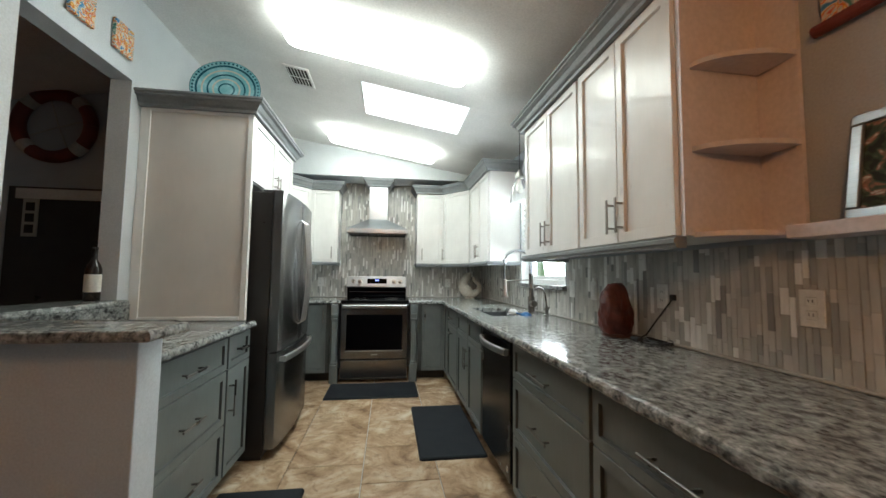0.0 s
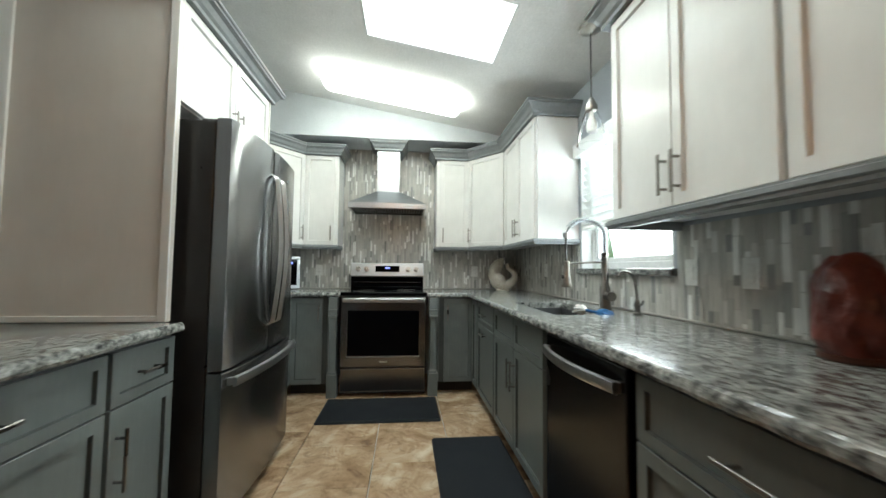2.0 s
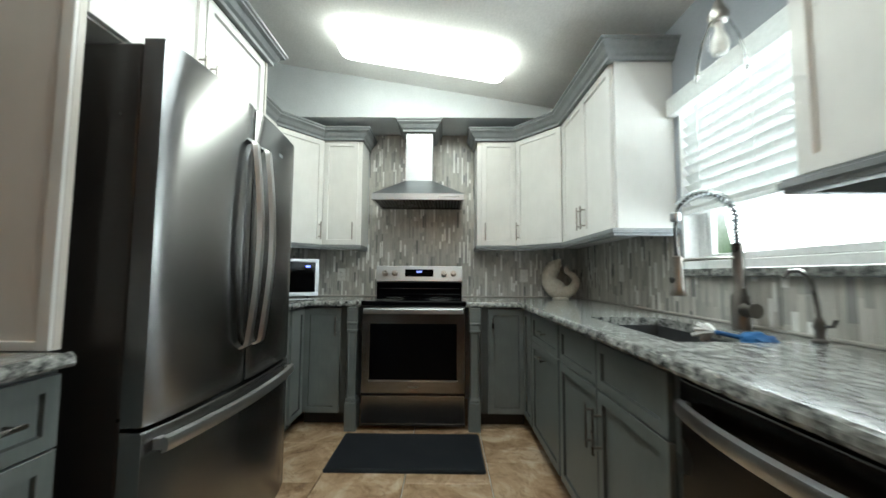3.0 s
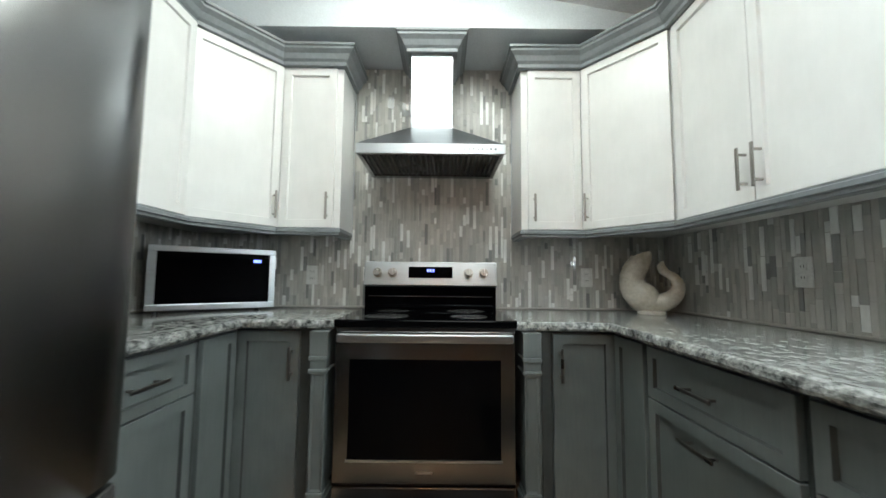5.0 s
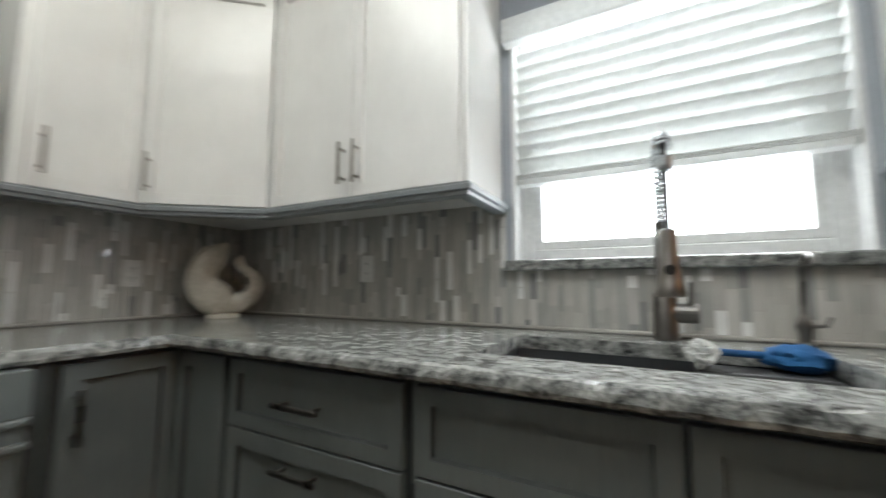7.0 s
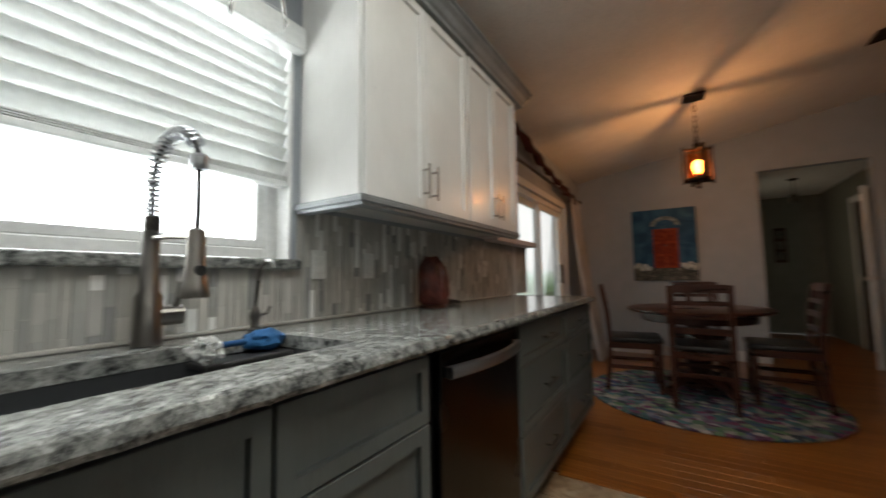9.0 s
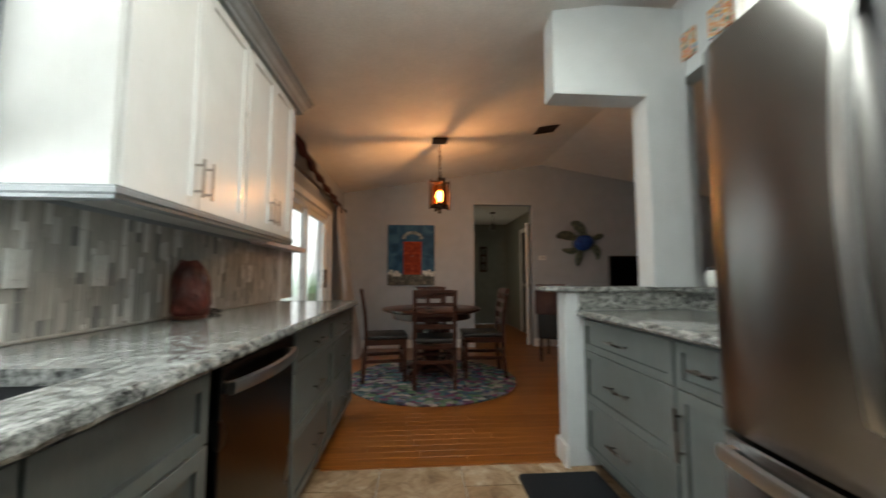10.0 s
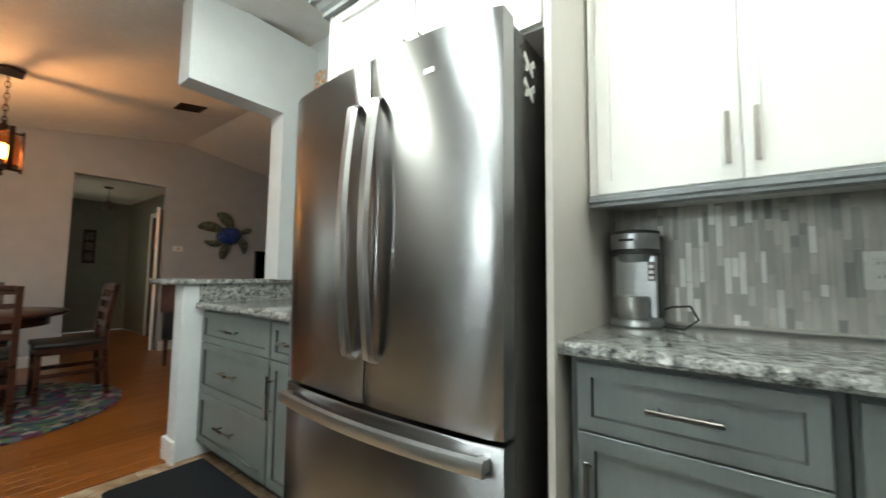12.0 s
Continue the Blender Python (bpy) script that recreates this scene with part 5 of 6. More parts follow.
rings = [[bm.verts.new((r * math.cos(2 * math.pi * i / n), r * math.sin(2 * math.pi * i / n), z)) for i in range(n)] for r, z in prof]
for a, b in zip(rings, rings[1:] + rings[:1]):
    for i in range(n):
        bm.faces.new((a[i], a[(i + 1) % n], b[(i + 1) % n], b[i]))
part("shade", bm, THIN, pd, "clear glass shade", smooth=True).visible_shadow = False
part("bulb", lathe([(0.012, 2.02), (0.014, 1.99), (0.027, 1.955), (0.03, 1.93), (0.022, 1.905), (0.006, 1.898)]), PLASTIC, pd, smooth=True)

# decorative plate on the refrigerator cabinet
dp = thing("decorative_plate", pose(-1.10, 3.02, UT + 0.092 + 0.235, 78, 0, 8), "teal and white ringed decorative plate leaning on the cabinet", "plate")
rr = 0.24
for i, (r0, r1) in enumerate([(0.985, 1.0), (0.86, 0.985), (0.80, 0.86), (0.70, 0.80), (0.65, 0.70), (0.55, 0.65), (0.50, 0.55), (0.40, 0.50), (0.35, 0.40), (0.24, 0.35), (0.19, 0.24), (0.0, 0.19)]):
    h0, h1 = 0.02 * r0 ** 2, 0.02 * r1 ** 2
    bm = bmesh.new()
    n = 40
    ra = [[bm.verts.new((r * rr * math.cos(2 * math.pi * k / n), r * rr * math.sin(2 * math.pi * k / n), z)) for k in range(n)] for r, z in ((max(r0, 0.004), h0), (r1, h1), (r1, h1 - 0.008), (max(r0, 0.004), h0 - 0.008))]
    for a, b in zip(ra, ra[1:] + ra[:1]):
        for k in range(n):
            bm.faces.new((a[k], a[(k + 1) % n], b[(k + 1) % n], b[k]))
    bmesh.ops.recalc_face_normals(bm, faces=bm.faces[:])
    part("ring", bm, TEAL_DARK if i in (0, 2, 6, 10) else (CERAMIC if i in (4, 8) else TEAL), dp)
for k in range(48):
    a = 2 * math.pi * k / 48
    part("dot", rod(bmesh.new(), (rr * 0.925 * math.cos(a), rr * 0.925 * math.sin(a), 0.016), (rr * 0.925 * math.cos(a), rr * 0.925 * math.sin(a), 0.0205), 0.008, n=8), TEAL_DARK, dp)
# small ornament beside the plate
orn = thing("figurine", pose(-0.80, 3.50, UT + 0.092), "small dark wooden bird figurine on the cabinet", "ornament")
part("figure", lathe([(0.018, 0), (0.02, 0.01), (0.010, 0.02), (0.018, 0.045), (0.012, 0.07), (0.004, 0.085)], 14), DARK_WOOD, orn, smooth=True)

# small canvases over the pass-through
for y, s in ((2.44, 0.155), (2.14, 0.155), (1.85, 0.155), (1.58, 0.155)):
    cv = thing("small_canvas", pose(XW + 0.012, y, 2.50, 0, 0, 0), "small bright abstract canvas above the pass-through", "painting", "small canvases")
    part("canvas", B(-0.008, -s / 2, 0, 0.012, s / 2, 0.175, bevel=0.002), COLLAGE, cv)
    part("stretcher", B(-0.012, -s / 2 + 0.01, 0.01, -0.008, s / 2 - 0.01, 0.165), DARK_WOOD, cv)

# ---- sink window ----
w1 = tagged(new("window_1"), "white vinyl window over the sink", "window", kind="structure")
wy0, wy1, wz0, wz1 = WIN
bm = bmesh.new()
for a in ((wy0, wz0, wy0 + 0.05, wz1), (wy1 - 0.05, wz0, wy1, wz1), (wy0 + 0.05, wz0, wy1 - 0.05, wz0 + 0.045), (wy0 + 0.05, wz1 - 0.05, wy1 - 0.05, wz1)):
    box(bm, XE + 0.075, a[0], a[1], XE + 0.13, a[2], a[3], bevel=0.004, seg=1)
part("window_frame", bm, TRIM, w1)
bm = bmesh.new()
for a in ((wy0 + 0.05, wz0 + 0.045, wy0 + 0.085, 1.62), (wy1 - 0.085, wz0 + 0.045, wy1 - 0.05, 1.62), (wy0 + 0.085, wz0 + 0.045, wy1 - 0.085, wz0 + 0.075), (wy0 + 0.085, 1.585, wy1 - 0.085, 1.62)):
    box(bm, XE + 0.08, a[0], a[1], XE + 0.11, a[2], a[3], bevel=0.003, seg=1)
part("sash", bm, TRIM, w1)
p = part("pane", B(XE + 0.094, wy0 + 0.085, wz0 + 0.075, XE + 0.098, wy1 - 0.085, 1.585), CLEAR, w1)
p.visible_shadow = False
p = part("pane", B(XE + 0.104, wy0 + 0.05, 1.62, XE + 0.108, wy1 - 0.05, wz1 - 0.05), CLEAR, w1)
p.visible_shadow = False
bm = bmesh.new()
for a in ((wy0 - 0.006, wy0 + 0.006), (wy1 - 0.006, wy1 + 0.006)):
    box(bm, XE - 0.003, a[0], wz0, XE + 0.075, a[1], wz1)
box(bm, XE - 0.003, wy0 + 0.006, wz1 - 0.006, XE + 0.075, wy1 - 0.006, wz1 + 0.006)
part("reveal", bm, TRIM, w1, "white window reveal")
solid("window_sill", B(XE - 0.035, wy0 - 0.03, 1.115, XE + 0.075, wy1 + 0.03, 1.152, bevel=0.006), GRANITE, "granite window sill", "sill", kind="structure")

bl = thing("window_blind", pose(0, 0, 0), "white slatted blind, half lowered over the sink window", "blind")
part("valance", B(XE - 0.055, wy0 - 0.025, 1.955, XE - 0.004, wy1 + 0.025, 2.05, bevel=0.006), BLIND, bl, "white valance")
for i in range(9):
    s = part("slat", B(-0.031, wy0 + 0.012, -0.0016, 0.031, wy1 - 0.012, 0.0016), BLIND, bl)
    s.matrix_local = pose(XE + 0.024, 0, 1.905 - i * 0.0508, 0, 56, 0)
for k in range(3):
    part("stacked_slat", B(XE - 0.004, wy0 + 0.012, 1.448 + k * 0.006, XE + 0.048, wy1 - 0.012, 1.452 + k * 0.006), BLIND, bl)
part("bottom_rail", B(XE - 0.004, wy0 + 0.012, 1.425, XE + 0.048, wy1 - 0.012, 1.447, bevel=0.004), BLIND, bl)
for y in (wy0 + 0.14, (wy0 + wy1) / 2, wy1 - 0.14):
    part("ladder_cord", rod(bmesh.new(), (XE - 0.004, y, 1.44), (XE - 0.004, y, 1.96), 0.0012, n=5), BLIND, bl)

# white wing of the house outside the window
wing = tagged(new("exterior_wing"), "white exterior wall with a door beyond the window", "exterior wall", kind="structure")
part("wall", B(XE + 0.17, 1.9, -0.2, 3.1, 2.0, 2.9), TRIM, wing)
part("door", B(2.0, 2.0, -0.1, 2.75, 2.03, 2.0, bevel=0.004), TRIM, wing)
part("window", B(2.15, 2.03, 1.0, 2.6, 2.04, 1.85), surface("reflecting_pane", (0.25, 0.32, 0.42), (0.3, 0.38, 0.5), 0.1), wing)
part("roof", B(XE + 0.17, 1.5, 2.9, 3.4, 2.4, 3.0), TRIM, wing)

# ---- dining room ----
d1 = tagged(new("sliding_door_1"), "white framed sliding glass door to the patio", "sliding door", kind="structure")
sy0, sy1, sz0, sz1 = SLID
bm = bmesh.new()
for a in ((sy0, sz0, sy0 + 0.06, sz1), (sy1 - 0.06, sz0, sy1, sz1), (sy0 + 0.06, sz1 - 0.06, sy1 - 0.06, sz1), (sy0 + 0.06, sz0, sy1 - 0.06, sz0 + 0.05)):
    box(bm, XE + 0.02, a[0], a[1], XE + 0.13, a[2], a[3], bevel=0.004, seg=1)
part("door_frame", bm, TRIM, d1)
mid = (sy0 + sy1) / 2
for x, a, b in ((XE + 0.04, sy0 + 0.06, mid + 0.04), (XE + 0.085, mid - 0.04, sy1 - 0.06)):
    bm = bmesh.new()
    for q in ((a, sz0 + 0.05, a + 0.07, sz1 - 0.06), (b - 0.07, sz0 + 0.05, b, sz1 - 0.06), (a + 0.07, sz0 + 0.05, b - 0.07, sz0 + 0.13), (a + 0.07, sz1 - 0.13, b - 0.07, sz1 - 0.06)):
        box(bm, x, q[0], q[1], x + 0.03, q[2], q[3], bevel=0.003, seg=1)
    lf = part("leaf", bm, TRIM, d1)
    pn = part("pane", B(x + 0.012, a + 0.07, sz0 + 0.13, x + 0.017, b - 0.07, sz1 - 0.13), CLEAR, lf)
    pn.visible_shadow = False
    part("handle", B(x - 0.03, a + 0.02, 0.98, x, a + 0.05, 1.22, bevel=0.006), BRONZE, lf, "dark pull handle")
bm = bmesh.new()
for a in ((sy0 - 0.07, 0, sy0, sz1 + 0.07), (sy1, 0, sy1 + 0.07, sz1 + 0.07), (sy0, sz1, sy1, sz1 + 0.07)):
    box(bm, XE - 0.018, a[0], a[1], XE - 0.001, a[2], a[3], bevel=0.003, seg=1)
structure("trim", bm, TRIM, "white casing round the sliding door", "trim")

cr = thing("curtain_rod", pose(0, 0, 0), "dark bronze curtain rod with a dark red scarf draped aslant", "curtain rod")
part("rod", rod(bmesh.new(), (XE - 0.10, -1.85, 2.10), (XE - 0.10, 0.62, 2.10), 0.014), BRONZE, cr)
for y in (-1.87, 0.64):
    part("finial", lathe([(0.01, -0.03), (0.03, -0.01), (0.032, 0.01), (0.014, 0.03)], 14, at=(XE - 0.10, y, 2.10)), BRONZE, cr)
for y in (-1.75, 0.5):
    part("bracket", B(XE - 0.10, y - 0.008, 2.085, XE - 0.002, y + 0.008, 2.10), BRONZE, cr)


def drape(y0, y1, z_of, x, folds, depth, nz=10, ny=48):
    """Cloth hung in folds between y0 and y1; z_of gives its top and foot."""
    bm = bmesh.new()
    g = []
    for i in range(ny + 1):
        u = i / ny
        row = []
        for j in range(nz + 1):
            t, b = z_of(u)
            v = j / nz
            row.append(bm.verts.new((x + depth * (0.4 + 0.6 * v) * math.sin(2 * math.pi * folds * u + 0.7 * math.sin(3 * v + 5 * u)), y0 + (y1 - y0) * (u + 0.03 * math.sin(4 * v)), t + (b - t) * v)))
        g.append(row)
    for i in range(ny):
        for j in range(nz):
            bm.faces.new((g[i][j], g[i + 1][j], g[i + 1][j + 1], g[i][j + 1]))
    bmesh.ops.solidify(bm, geom=bm.faces[:], thickness=0.003)
    return bm


part("scarf", drape(-1.8, 0.6, lambda u: (2.09 + 0.33 * u + 0.02 * math.sin(9 * u), 2.0 + 0.32 * u - 0.03 * abs(math.sin(2 * math.pi * u))), XE - 0.10, 7, 0.03, 6, 70), SWAG, cr, "dark red draped scarf", smooth=True)
cu = thing("curtain", pose(0, 0, 0), "pale sheer curtain hanging beside the sliding door", "curtain")
bm = drape(-1.86, -1.36, lambda u: (2.09, 0.03), XE - 0.10, 6, 0.04, 14, 60)
for v in bm.verts:
    v.co.x -= 0.27 * max(0.0, (2.09 - v.co.z) / 2.06) ** 1.4
part("cloth", bm, CURTAIN, cu, smooth=True)

TX, TY = 0.10, -0.47
DY = -0.56
bm = prism([(0.92 * math.cos(2 * math.pi * i / 64), 0.92 * math.sin(2 * math.pi * i / 64)) for i in range(64)], 0.0005, 0.014, bevel=0.004)
solid("round_rug", bm, RUG, "round multicoloured rag rug under the dining table", "rug", m=pose(TX, TY, 0))

tb = thing("dining_table", pose(TX, DY, 0.014), "dark mahogany round pedestal dining table", "table")
part("tabletop", lathe([(0.50, 0.715), (0.545, 0.722), (0.56, 0.735), (0.56, 0.748), (0.55, 0.756)], 56), DARK_WOOD, tb, smooth=True)
part("apron", lathe([(0.44, 0.64), (0.445, 0.645), (0.445, 0.715), (0.43, 0.715)], 48), DARK_WOOD, tb)
part("pedestal", lathe([(0.15, 0.06), (0.15, 0.10), (0.10, 0.14), (0.085, 0.22), (0.12, 0.34), (0.125, 0.42), (0.08, 0.54), (0.09, 0.60), (0.16, 0.64)], 24), DARK_WOOD, tb, smooth=True)
for k in range(4):
    a = radians(45 + 90 * k)
    pts = [(r * math.cos(a), r * math.sin(a), z) for r, z in ((0.08, 0.16), (0.18, 0.13), (0.28, 0.075), (0.36, 0.035))]
    part("foot", tube(pts, lambda u: 0.045 - 0.012 * u, 8), DARK_WOOD, tb)


def chair(m):
    """A chair that faces local +y, its back at -y."""
    c = thing("dining_chair", m, "dark mahogany dining chair with black padded seat", "chair", "chairs round the dining table")
    for x in (-0.20, 0.20):
        part("front_leg", B(x - 0.02, 0.18, 0, x + 0.02, 0.22, 0.44, bevel=0.003, seg=1), DARK_WOOD, c)
        pts = [(x, -0.24, 0.0), (x, -0.215, 0.25), (x, -0.205, 0.46), (x, -0.22, 0.70), (x, -0.265, 0.97)]
        bm = bmesh.new()
        rows = [[bm.verts.new((p[0] + sx * 0.019, p[1] + sy * 0.019, p[2])) for sx, sy in ((-1, -1), (1, -1), (1, 1), (-1, 1))] for p in pts]
        for a, b in zip(rows, rows[1:]):
            for j in range(4):
                bm.faces.new((a[j], a[(j + 1) % 4], b[(j + 1) % 4], b[j]))
        bm.faces.new(rows[0][::-1])
        bm.faces.new(rows[-1])
        part("back_post", bm, DARK_WOOD, c)
        part("side_stretcher", B(x - 0.01, -0.2, 0.20, x + 0.01, 0.18, 0.235, bevel=0.003, seg=1), DARK_WOOD, c)
        part("seat_rail", B(x - 0.014, -0.19, 0.385, x + 0.014, 0.18, 0.44), DARK_WOOD, c)
    for y in (-0.21, 0.20):
        part("seat_rail", B(-0.18, y - 0.012, 0.385, 0.18, y + 0.012, 0.44), DARK_WOOD, c)
    part("stretcher", B(-0.18, 0.19, 0.24, 0.18, 0.21, 0.275, bevel=0.003, seg=1), DARK_WOOD, c)
    part("stretcher", B(-0.18, -0.225, 0.24, 0.18, -0.205, 0.275, bevel=0.003, seg=1), DARK_WOOD, c)
    part("seat", B(-0.225, -0.20, 0.44, 0.225, 0.235, 0.485, bevel=0.016, seg=3), LEATHER, c, "black padded seat", smooth=True)
    for z, y, h in ((0.58, -0.212, 0.05), (0.70, -0.22, 0.05), (0.81, -0.235, 0.035), (0.91, -0.256, 0.065)):
        part("back_rail", B(-0.182, y - 0.010, z, 0.182, y + 0.010, z + h, bevel=0.004, seg=1), DARK_WOOD, c)
    for x in (-0.07, 0.07):
        part("back_block", B(x - 0.018, -0.253, 0.845, x + 0.018, -0.237, 0.91), DARK_WOOD, c)
    return c


c0 = chair(pose(TX - 0.01, -0.245, 0.014, 0, 0, 180))
for x, y, r in ((TX + 0.52, DY + 0.06, 98), (TX - 0.58, DY - 0.03, 268), (TX - 0.02, DY - 0.60, 2)):
    copy_thing(c0, pose(x, y, 0.014, 0, 0, r))

# lantern pendant
LX, LY = 0.015, -0.45
ln = thing("lantern_pendant", pose(LX, LY, 0), "bronze lantern pendant with amber glass, lit above the table", "pendant lamp")
zc = ceil_z(LX)
part("canopy", B(-0.085, -0.085, zc - 0.032, 0.085, 0.085, zc - 0.012, bevel=0.004), BRONZE, ln, "square bronze ceiling plate")
part("canopy_stem", rod(bmesh.new(), (0, 0, zc - 0.03), (0, 0, zc + 0.01), 0.03), BRONZE, ln)
for k in range(8):
    z0 = 2.27 + k * (zc - 0.05 - 2.27) / 8
    a = k % 2 * math.pi / 2
    ring = [(0.012 * math.cos(t) * math.cos(a), 0.012 * math.cos(t) * math.sin(a), z0 + 0.018 + 0.030 * math.sin(t)) for t in [2 * math.pi * i / 12 for i in range(13)]]
    part("chain_link", tube(ring, 0.004, 5), BRONZE, ln)
part("hub", lathe([(0.012, 2.21), (0.028, 2.215), (0.028, 2.245), (0.014, 2.262), (0.010, 2.285)], 14), BRONZE, ln, smooth=True)
for k in range(4):
    a = 90 * k + 20
    for z in (2.198, 1.902):
        part("cross_bar", B(0.0, -0.016, z - 0.008, 0.124, 0.016, z + 0.008, bevel=0.002, seg=1), BRONZE, ln).matrix_local = pose(0, 0, 0.0001 * k, 0, 0, a)
    part("corner_bar", B(0.112, -0.016, 1.88, 0.124, 0.016, 2.225, bevel=0.002, seg=1), BRONZE, ln, "flat bronze corner bar").matrix_local = pose(0, 0, 0, 0, 0, a)
# solid pan added to keep the bulb's light off table and floor
part("light_blocking_pan", lathe([(0.06, 1.911), (0.096, 1.914), (0.098, 1.93), (0.092, 1.93)], 28), BRONZE, ln, "bronze pan added under the glass to block downward light")
part("finial", lathe([(0.004, 1.835), (0.02, 1.85), (0.012, 1.868), (0.024, 1.893)], 12), BRONZE, ln)
bm = bmesh.new()
n = 28
prof = [(0.088, 1.931), (0.094, 2.0), (0.094, 2.12), (0.088, 2.18), (0.085, 2.18), (0.091, 2.12), (0.091, 2.0), (0.085, 1.931)]
rings = [[bm.verts.new((r * math.cos(2 * math.pi * i / n), r * math.sin(2 * math.pi * i / n), z)) for i in range(n)] for r, z in prof]
for a, b in zip(rings, rings[1:] + rings[:1]):
    for i in range(n):
        bm.faces.new((a[i], a[(i + 1) % n], b[(i + 1) % n], b[i]))
part("glass", bm, AMBER, ln, "amber glass cylinder", smooth=True).visible_shadow = False
part("socket", lathe([(0.022, 1.93), (0.022, 1.965), (0.016, 1.975)], 14), BRONZE, ln)
part("bulb", lathe([(0.014, 1.975), (0.018, 1.985), (0.038, 2.02), (0.042, 2.05), (0.032, 2.085), (0.008, 2.10)], 18), BULB_GLOW, ln, "glowing amber bulb", smooth=True).visible_shadow = False

# gable wall: canvas of a red door, wall turtle, thermostat
def on_wall(x, z):
    return pose(x, YS + 0.002, z, 0, 0, 180)


cv = thing("canvas_painting", on_wall(0.36, 0.99), "canvas painting of a red door in a blue wall", "painting")
part("canvas", B(-0.375, -0.035, 0, 0.375, 0, 0.97, bevel=0.003), SHUTTER, cv)
part("painted_ground", B(-0.374, -0.037, 0.0, 0.374, -0.0355, 0.17), GREY_PAINT, cv)
part("painted_door", B(-0.125, -0.038, 0.17, 0.165, -0.0356, 0.70), ORANGE_PAINT, cv, "orange-red painted door")
arc = [(0.02 + 0.17 * math.cos(radians(a)), 0.74 + 0.13 * math.sin(radians(a))) for a in range(0, 181, 12)]
w = part("painted_arch", prism(arc, 0.0355, 0.0375), painted_scene("pale_stone_canvas_paint", [(0.3, (0.12, 0.14, 0.15)), (0.7, (0.30, 0.32, 0.32))], (14, 14, 14)), cv)
w.matrix_local = pose(0, 0, 0, 90, 0, 0)
RED_SHADE = painted_scene("deep_red_canvas_paint", [(0.3, (0.17, 0.016, 0.006)), (0.7, (0.27, 0.034, 0.011))], (14, 14, 14))
for x in (-0.10, 0.03):
    for z0, z1 in ((0.20, 0.33), (0.36, 0.50), (0.53, 0.67)):
        part("painted_panel", B(x, -0.0395, z0, x + 0.105, -0.0378, z1), RED_SHADE, cv)
inner = [(0.02 + 0.12 * math.cos(radians(a)), 0.74 + 0.08 * math.sin(radians(a))) for a in range(0, 181, 15)]
part("painted_fanlight", prism(inner, 0.0375, 0.039), SHUTTER, cv).matrix_local = pose(0, 0, 0, 90, 0, 0)
part("painted_knocker", lathe([(0.012, 0.0), (0.014, 0.02), (0.004, 0.03)], 8, at=(0.02, -0.039, 0.46), squash=0.1), GREY_PAINT, cv)
BLOSSOM = painted_scene("pale_blossom", [(0.3, (0.10, 0.16, 0.12)), (0.5, (0.55, 0.55, 0.52)), (0.7, (0.80, 0.80, 0.78))], (40, 40, 40))
for i in range(16):
    x = -0.34 + 0.024 * i if i < 8 else 0.20 + 0.022 * (i - 8)
    r = 0.024 + 0.008 * math.sin(i * 2.3)
    part("painted_blossom", lathe([(r * 0.6, -r), (r, -r * 0.4), (r, r * 0.4), (r * 0.5, r)], 9, at=(x, -0.037 - 0.0002 * i, 0.19 + 0.03 * math.sin(i * 1.7)), squash=0.06), BLOSSOM, cv)

tt = solid("wall_turtle", lathe([(0.02, -0.02), (0.17, -0.018), (0.19, -0.005), (0.165, 0.025), (0.10, 0.05), (0.02, 0.06)], 28, squash=0.72), BLUE_ENAMEL, "metal sea turtle wall sculpture with blue shell", "wall art", smooth=True, m=on_wall(-2.50, 1.69) @ pose(0, -0.03, 0, 90, 0, 0) @ pose(0, 0, 0, 0, 0, 14))


def limb(name, pts, r):
    bm = tube(pts, r, 10)
    for v in bm.verts:
        v.co.z = v.co.z * 0.3 + 0.004
    part(name, bm, PATINA, tt, "green bronze " + name, smooth=True)


def flipper(start, bend, end, wide):
    a, b, c = Vector((*start, 0)), Vector((*bend, 0)), Vector((*end, 0))
    pts = [a * (1 - t) ** 2 + b * 2 * t * (1 - t) + c * t * t for t in [i / 12 for i in range(13)]]
    limb("flipper", pts, lambda u: 0.010 + 1.25 * wide * math.sin(math.pi * (0.12 + 0.82 * u)))


flipper((0.06, 0.10), (0.02, 0.34), (-0.12, 0.36), 0.062)
flipper((-0.10, 0.08), (-0.24, 0.24), (-0.42, 0.20), 0.058)
flipper((-0.13, -0.06), (-0.22, -0.13), (-0.38, -0.02), 0.036)
flipper((-0.06, -0.10), (-0.16, -0.22), (-0.20, -0.34), 0.046)
flipper((0.10, -0.09), (0.24, -0.14), (0.16, -0.33), 0.050)
limb("head", [(0.15, 0.02, 0), (0.22, 0.03, 0.01), (0.30, 0.04, 0.012), (0.36, 0.045, 0.008)], lambda u: 0.024 + 0.026 * math.sin(math.pi * u ** 1.6))
for i in range(20):
    a = 2 * math.pi * i / 20
    part("scute", rod(bmesh.new(), (0.185 * math.cos(a), 0.135 * math.sin(a), -0.012), (0.185 * math.cos(a), 0.135 * math.sin(a), 0.016), 0.024, 0.014, n=8), PATINA, tt)

th = thing("thermostat", on_wall(-1.80, 1.40), "small white wall thermostat", "thermostat")
part("case", B(-0.06, -0.025, 0, 0.06, 0, 0.075, bevel=0.006), PLASTIC, th)
part("screen", B(-0.02, -0.027, 0.025, 0.03, -0.025, 0.055), OUTLET, th)

